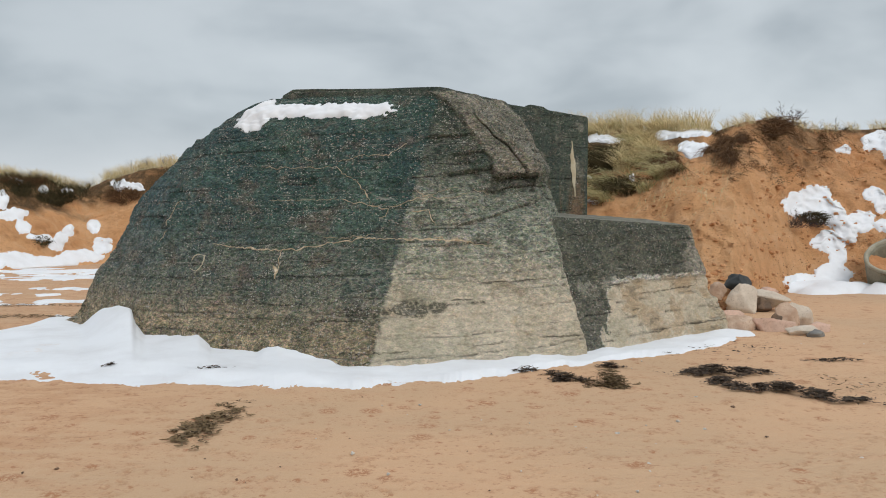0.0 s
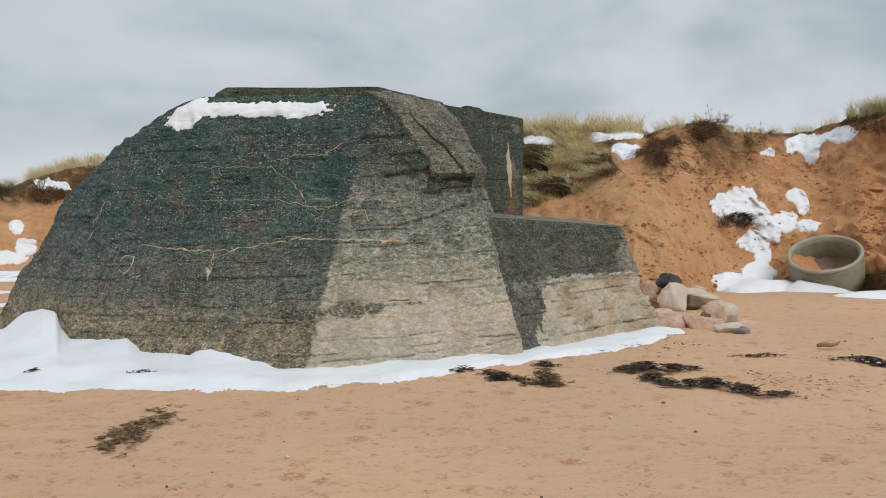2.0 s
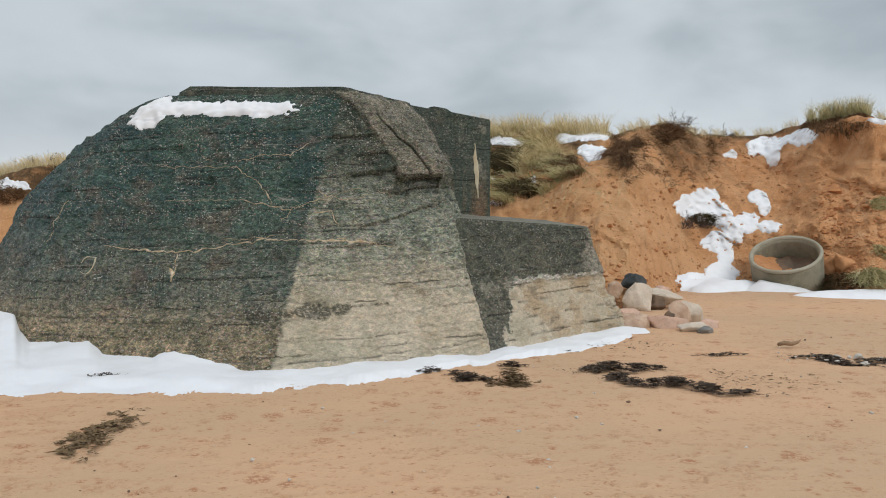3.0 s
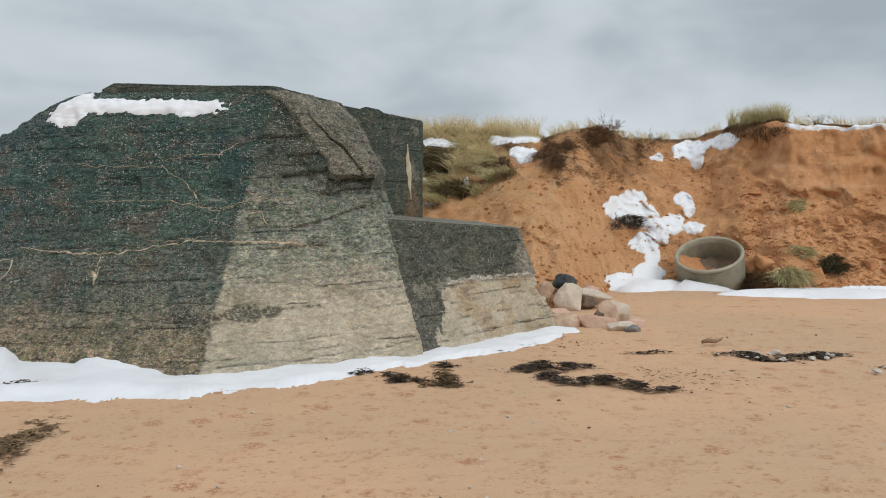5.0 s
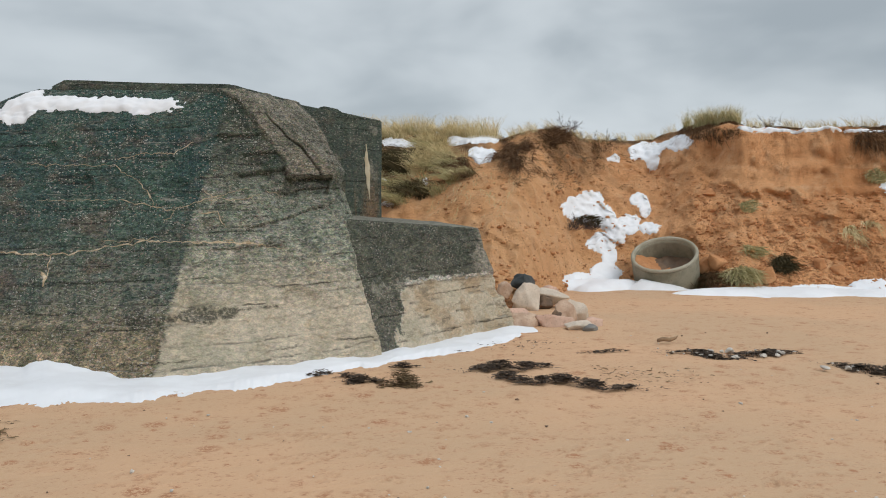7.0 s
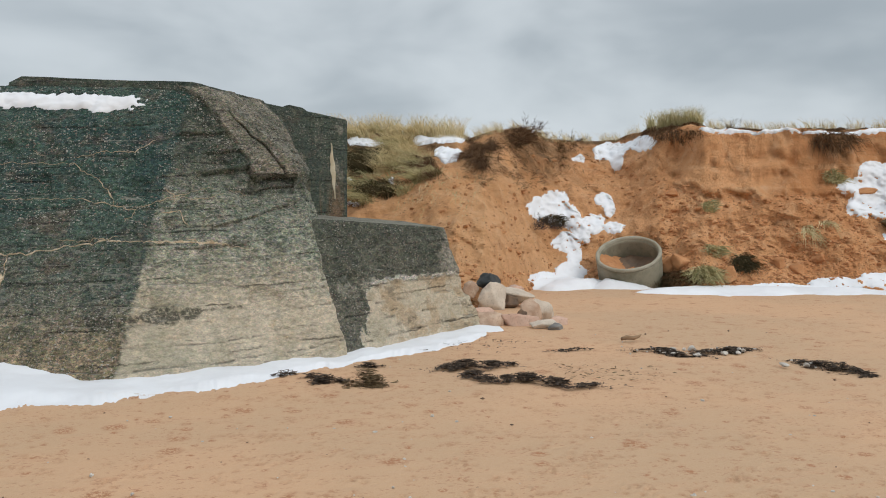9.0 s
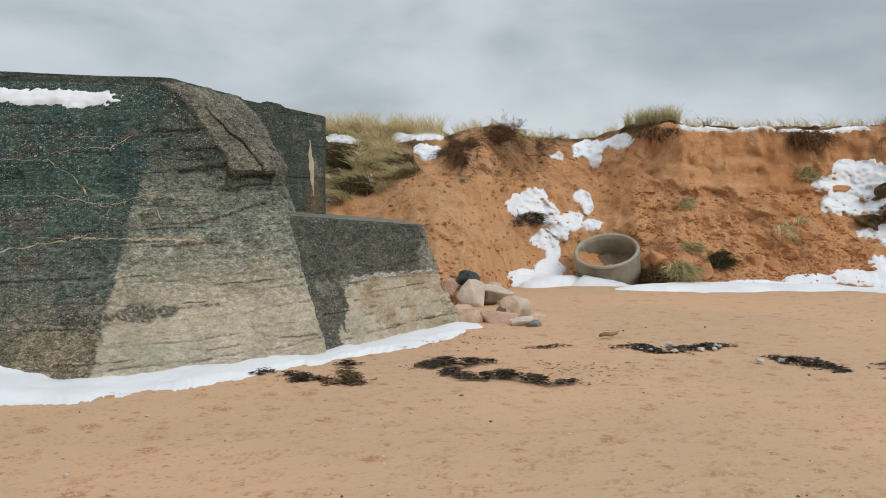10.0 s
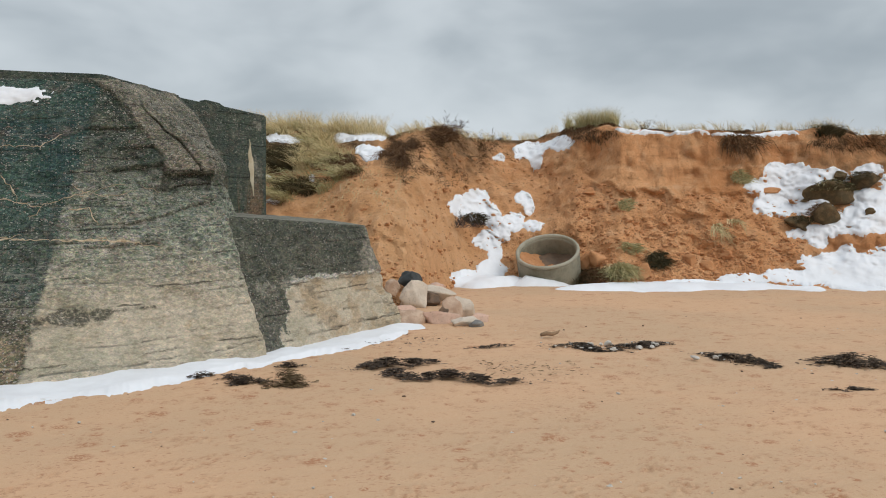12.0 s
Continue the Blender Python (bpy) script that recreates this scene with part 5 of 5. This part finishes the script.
blades("crest_grass", "tall straw-coloured marram grass on the dune top", "grass", crest_places(7, 18.5, 6800, 1, 0.96, 1.14, 0.8, -0.1), STRAW, 1, (0.15, 0.66), 0.28, 0.05, 0.004, (-0.12, 0.0))
blades("crest_grass", "short straw grass along the scarp's edge", "grass", crest_places(18.5, 31, 1900, 2, 0.97, 1.05, 1.6, 0.08), STRAW, 2, (0.05, 0.36), 0.35, 0.1, 0.004)
blades("crest_grass", "tall fuzzy grass tussock on the scarp's edge", "grass", crest_places(31.3, 34.9, 3000, 3, 0.96, 1.05, 0.8, -0.4), OLIVE, 3, (0.08, 0.58), 0.3, 0.05, 0.004, (-0.05, 0.0))
blades("crest_grass", "short straw grass along the scarp's edge", "grass", crest_places(34.5, 53, 3800, 4, 0.98, 1.05, 1.3, 0.06), STRAW, 4, (0.05, 0.42), 0.3, 0.1, 0.004)
blades("crest_grass", "dark grass tussock on the scarp's edge", "grass", crest_places(47.3, 49.4, 600, 5, 0.97, 1.04, 0.6, -0.4), HEATH, 5, (0.05, 0.28), 0.5, 0.1, 0.004)
blades("crest_grass", "pale grass on the far dune top", "grass", crest_places(-33, -18, 3200, 6, 0.9, 1.08, 0.7, 0.0), STRAW, 6, (0.2, 0.5), 0.3)
blades("heath", "dark heath clumps along the far crest", "heath", crest_places(-33, -22, 2600, 7, 0.72, 0.99, 0.5, 0.02), HEATH, 7, (0.15, 0.38), 0.5)


blades("root_mat", "brown roots hanging under the scarp's edge", "roots", crest_places(31, 53, 3400, 8, 0.93, 1.0, 0.9, 0.0), ROOT, 8, (0.15, 0.42), 0.45, 1.5, 0.009, (0, -0.45))
blades("root_mat", "brown roots hanging under the scarp's edge", "roots", crest_places(20.5, 31, 1200, 9, 0.86, 1.0, 1.1, 0.12), ROOT, 9, (0.1, 0.28), 0.45, 1.4, 0.004, (0, -0.3))


def slope_places(count, seed, test):
    rnd, out = random.Random(seed), []
    while len(out) < count:
        a, e = rnd.uniform(8.5, 21), rnd.uniform(0.0, 0.104)
        if any(math.hypot((a - b) / rb, (e - s + 0.008) / (re + 0.008)) < 1.0 for b, s, rb, re in ((15.9, 0.095, 1.2, 0.006), (18.0, 0.098, 1.0, 0.008), (17.0, 0.082, 0.8, 0.011), (10.8, 0.092, 0.9, 0.005), (12.2, 0.097, 0.7, 0.006), (10.2, 0.045, 0.3, 0.006)) + (((10.9, 0.072, 1.3, 0.013), (12.6, 0.032, 1.0, 0.007)) if seed < 13 else ())):
            continue
        if test(a, e, noise.noise(Vector((a * 1.2, e * 70, seed)))):
            p = dune_point(a, dune_v(a, e))
            out.append((p - Vector((0, 0, 0.02)), Vector((-0.5, -0.7, 0))))
    return out


def fountains(count, each, seed, test, reach=0.14):
    """Tussocks on the slope, each a fountain of blades from one root."""
    rnd, out = random.Random(seed), []
    for p, _ in slope_places(count, seed % 12, test):
        out += tuft_places(p, reach * rnd.uniform(0.6, 1.3), int(each * rnd.uniform(0.5, 1.3)), rnd)
    return out


blades("marram_slope", "green and straw marram tussocks drooping over the dune slope", "grass", fountains(62, 105, 11, lambda a, e, n: e > 0.016 + 0.0075 * max(0, a - 12.5) + 0.02 * n and a < 16.6 + 3 * n),
       OLIVE, 11, (0.22, 0.58), 0.22, 0.55, 0.005, (-0.30, -0.2))
blades("marram_slope", "straw-coloured marram tussocks on the dune slope", "grass", fountains(64, 110, 22, lambda a, e, n: e > 0.045 + 0.006 * max(0, a - 12) + 0.015 * n and a < 17.0),
       STRAW, 12, (0.25, 0.60), 0.22, 0.35, 0.005, (-0.28, -0.15))
blades("marram_slope", "dead brown marram tussocks on the dune slope", "grass", fountains(26, 90, 8, lambda a, e, n: 0.01 < e < 0.085 and a < 16.8 and e > 0.010 + 0.009 * max(0, a - 12)),
       ROOT, 28, (0.18, 0.42), 0.25, 0.8, 0.005, (-0.2, -0.3))
blades("heath", "dark heath clump on the dune slope", "heath", slope_places(1900, 13, lambda a, e, n: (a - 11.0) ** 2 / 2.6 + ((e - 0.072) / 0.017) ** 2 < 1 + n), HEATH, 13, (0.2, 0.5), 0.5, 0.3)
blades("heath", "dark heath clump on the dune slope", "heath", slope_places(600, 14, lambda a, e, n: (a - 12.6) ** 2 / 1.6 + ((e - 0.030) / 0.008) ** 2 < 1 + n), HEATH, 14, (0.2, 0.45), 0.5, 0.4)
blades("root_mat", "brown roots hanging from the undercut turf", "roots", slope_places(2000, 15, lambda a, e, n: (a - 16.3) ** 2 / 2.2 + ((e - 0.070) / 0.013) ** 2 < 1 + n), ROOT, 15, (0.25, 0.55), 0.4, 1.5, 0.006, (-0.1, -0.5))
blades("root_mat", "dark root mat hanging from the crest", "roots", slope_places(1500, 16, lambda a, e, n: (a - 19.4) ** 2 / 2.4 + ((e - 0.078) / 0.016) ** 2 < 0.8 + 2.5 * n), ROOT, 16, (0.25, 0.5), 0.45, 1.3, 0.006, (-0.1, -0.4))


def brow_places(count, seed):
    rnd, out = random.Random(seed), []
    while len(out) < count:
        a, e = rnd.uniform(18.5, 27.5), rnd.uniform(0.035, 0.100)
        if noise.noise(Vector((a * 1.6, e * 60, seed))) + 0.5 * noise.noise(Vector((a * 5, e * 160, seed))) < 0.12 + 0.25 * abs(a - 22.5) / 5 + 4.0 * max(0.0, 0.07 - e):
            continue
        out.append((on_dune(a, e) - Vector((0, 0, 0.015)), Vector((0, -0.4, 0))))
    return out


blades("dry_strands", "dead brown stalks and roots on the brow of the slope", "roots", brow_places(1500, 3), ROOT, 33, (0.06, 0.22), 0.6, 1.2, 0.004, (0.0, -0.3))
blades("dry_strands", "dark heather scraps on the brow of the slope", "heath", brow_places(900, 5), HEATH, 34, (0.06, 0.20), 0.6, 0.8, 0.004, (0.0, -0.2))
blades("dry_strands", "dry straw strands trailing down the sand slope", "grass", slope_places(260, 17, lambda a, e, n: 13.5 < a < 20 and 0.0 < e < 0.075 and n > -0.05), STRAW, 17, (0.2, 0.5), 0.3, 1.9, 0.004, (-0.1, -0.3))


def patch_places(az, e, raz, re, count, seed):
    rnd, out = random.Random(seed), []
    for _ in range(count):
        r, t = math.sqrt(rnd.random()), rnd.uniform(0, 2 * math.pi)
        p = on_dune(az + raz * r * math.cos(t), e + re * r * math.sin(t))
        out.append((p - Vector((0, 0, 0.02)), Vector((math.cos(t) * 0.5, -0.4, 0)) * r))
    return out


for k, (label, az, e, raz, re, count, mat, ln, down) in enumerate((
        ("dark turf hump on the crest with hanging roots", 22.6, 0.099, 0.9, 0.009, 700, ROOT, (0.15, 0.4), 0.8),
        ("pale drooping grass tuft on the slope", 41.6, -0.012, 0.35, 0.006, 170, STRAW, (0.25, 0.5), 1.5),
        ("pale drooping grass tuft on the slope", 42.7, -0.004, 0.45, 0.003, 90, STRAW, (0.2, 0.4), 1.5),
        ("small green tussock on the bare slope", 35.5, 0.014, 0.45, 0.007, 320, OLIVE, (0.1, 0.22), 0.6),
        ("small green tussock on the bare slope", 35.9, -0.038, 0.6, 0.008, 420, OLIVE, (0.12, 0.28), 0.8),
        ("pale grass tussock at the slope's foot", 35.2, -0.068, 0.9, 0.008, 800, OLIVE, (0.25, 0.5), 1.1),
        ("brown tussock at the slope's foot", 37.7, -0.053, 0.65, 0.010, 700, HEATH, (0.2, 0.4), 1.0),
        ("green-brown tussock beside the concrete ring", 32.4, -0.078, 0.6, 0.009, 1000, HEATH, (0.2, 0.45), 0.9),
        ("brown tussock at the slope's foot", 33.8, -0.073, 1.2, 0.009, 1300, ROOT, (0.15, 0.35), 1.0),
        ("small tussock at the edge of the snow", 43.0, 0.045, 0.6, 0.007, 420, OLIVE, (0.15, 0.32), 0.9),
        ("brown roots and dead grass under the scarp's edge", 42.9, 0.088, 1.3, 0.012, 420, ROOT, (0.2, 0.5), 1.6),
        ("brown roots and dead grass under the scarp's edge", 49.4, 0.084, 2.3, 0.008, 420, ROOT, (0.15, 0.4), 1.5),
        ("dark heathery hump on the scarp's edge", 48.3, 0.094, 0.8, 0.005, 500, HEATH, (0.12, 0.3), 0.4),
        ("red-brown root heap at the foot of the concrete ring", 31.7, -0.074, 0.5, 0.008, 700, ROOT, (0.12, 0.3), 1.2),
        ("brown roots drooping under the grassy crest", 33.2, 0.099, 1.7, 0.006, 420, ROOT, (0.15, 0.4), 1.4),
        ("dark crowberry mat poking out of the snow", 24.9, -0.004, 0.75, 0.006, 620, HEATH, (0.12, 0.26), 0.6),
        ("dark heather clump on the far slope", -27.8, 0.028, 0.5, 0.008, 480, HEATH, (0.2, 0.45), 0.5),
        ("dark heather clump on the far slope", -25.8, 0.018, 1.1, 0.008, 1000, HEATH, (0.2, 0.45), 0.6),
        ("brown dead grass on the far crest", -27.6, 0.036, 1.3, 0.005, 700, ROOT, (0.2, 0.4), 0.5),
        ("dark heather clump on the far slope", -21.8, 0.022, 1.0, 0.008, 800, ROOT, (0.2, 0.45), 0.9),
        ("low dark clump in the far snow", -26.6, -0.030, 0.4, 0.005, 260, HEATH, (0.15, 0.3), 0.8))):
    blades("tussock", label, "tussock", patch_places(az, e, raz, re, count, 80 + k), mat, 90 + k, ln, 0.4, down, 0.008, (0, -0.25), "tussocks on the dune", "")


def clod_places(az, e, size, count, seed):
    rnd, out = random.Random(seed), []
    at = on_dune(az, e) + Vector((0, -0.05, 0.02))
    for _ in range(count):
        d = Vector((rnd.gauss(0, 1), rnd.gauss(-0.4, 0.8), abs(rnd.gauss(0, 1)))).normalized()
        out.append((at + Vector((d.x * size[0], d.y * size[1], d.z * size[2])) * 0.90, Vector((d.x, d.y, 0)) * 0.7))
    return out


for k, (label, az, e, size, count, mat) in enumerate((
        ("olive grass growing on a fallen turf clod", 48.5, 0.026, (0.66, 0.34, 0.30), 900, HEATH),
        ("pale grass tips on a fallen turf clod", 48.5, 0.026, (0.66, 0.34, 0.30), 160, OLIVE),
        ("dark grass growing on a fallen turf clod", 50.2, 0.040, (0.40, 0.30, 0.24), 520, HEATH),
        ("brown dead grass on a fallen turf clod", 47.9, -0.001, (0.36, 0.30, 0.32), 620, ROOT),
        ("dark dead grass on a fallen turf clod", 46.6, -0.009, (0.38, 0.26, 0.18), 420, HEATH))):
    blades("tussock", label, "tussock", clod_places(az, e, size, count, 150 + k), mat, 170 + k, (0.06, 0.20), 0.4, 0.9, 0.006, (0, -0.2), "tussocks on the dune", "")


def bush(label, at, height, spread, count, seed, dense=3):
    rnd = random.Random(seed)
    verts, faces = [], []

    def grow(p, d, ln, w, level):
        pts = [p.copy()]
        for k in range(3):
            d = (d + Vector((rnd.gauss(0, 0.18), rnd.gauss(0, 0.18), rnd.gauss(0.03, 0.12)))).normalized()
            p = p + d * ln / 3
            pts.append(p.copy())
        ribbon(verts, faces, pts, w, Vector((rnd.gauss(0, 0.4), -1, 0.2)))
        if level:
            for _ in range(dense):
                q = pts[rnd.choice((1, 2, 3))]
                grow(q, (d + Vector((rnd.gauss(0, 0.6), rnd.gauss(0, 0.4), rnd.gauss(0.1, 0.35)))).normalized(), ln * rnd.uniform(0.45, 0.7), w * 0.7, level - 1)

    for _ in range(count):
        d = Vector((rnd.gauss(0, spread), rnd.gauss(0, spread), 1)).normalized()
        grow(at + Vector((rnd.gauss(0, 0.12), rnd.gauss(0, 0.1), -0.05)), d, height * rnd.uniform(0.4, 0.65), 0.008, 2)
    tagged(mesh("bush", verts, faces, TWIG, smooth=False), label, "bush", "bare bushes on the dune", "")


bush("bare dark twiggy bush on the dune crest", dune_point(23.5, 1.0), 0.62, 0.7, 16, 1)
bush("bare dark twiggy bush on the dune crest", dune_point(24.3, 1.02), 0.45, 0.7, 9, 2)
bush("sparse bare twigs on the dune crest", dune_point(26.0, 1.0), 0.42, 0.9, 8, 3, 2)
bush("sparse bare twigs on the dune crest", dune_point(27.0, 1.0), 0.35, 0.9, 5, 4, 2)
bush("small bare bush on the scarp's edge", dune_point(36.8, 1.0), 0.5, 0.45, 8, 5)
bush("bare twiggy bush on the far crest", dune_point(-20.5, 1.0), 0.6, 0.9, 10, 6)
bush("bare twiggy bush on the far crest", dune_point(-19.2, 1.0), 0.6, 0.9, 8, 7)
bush("low dark bush poking out of the snow", on_dune(23.7, -0.012), 0.48, 1.2, 20, 8, 4)
bush("low dark bush poking out of the snow", on_dune(25.0, -0.010), 0.40, 1.1, 22, 9, 4)
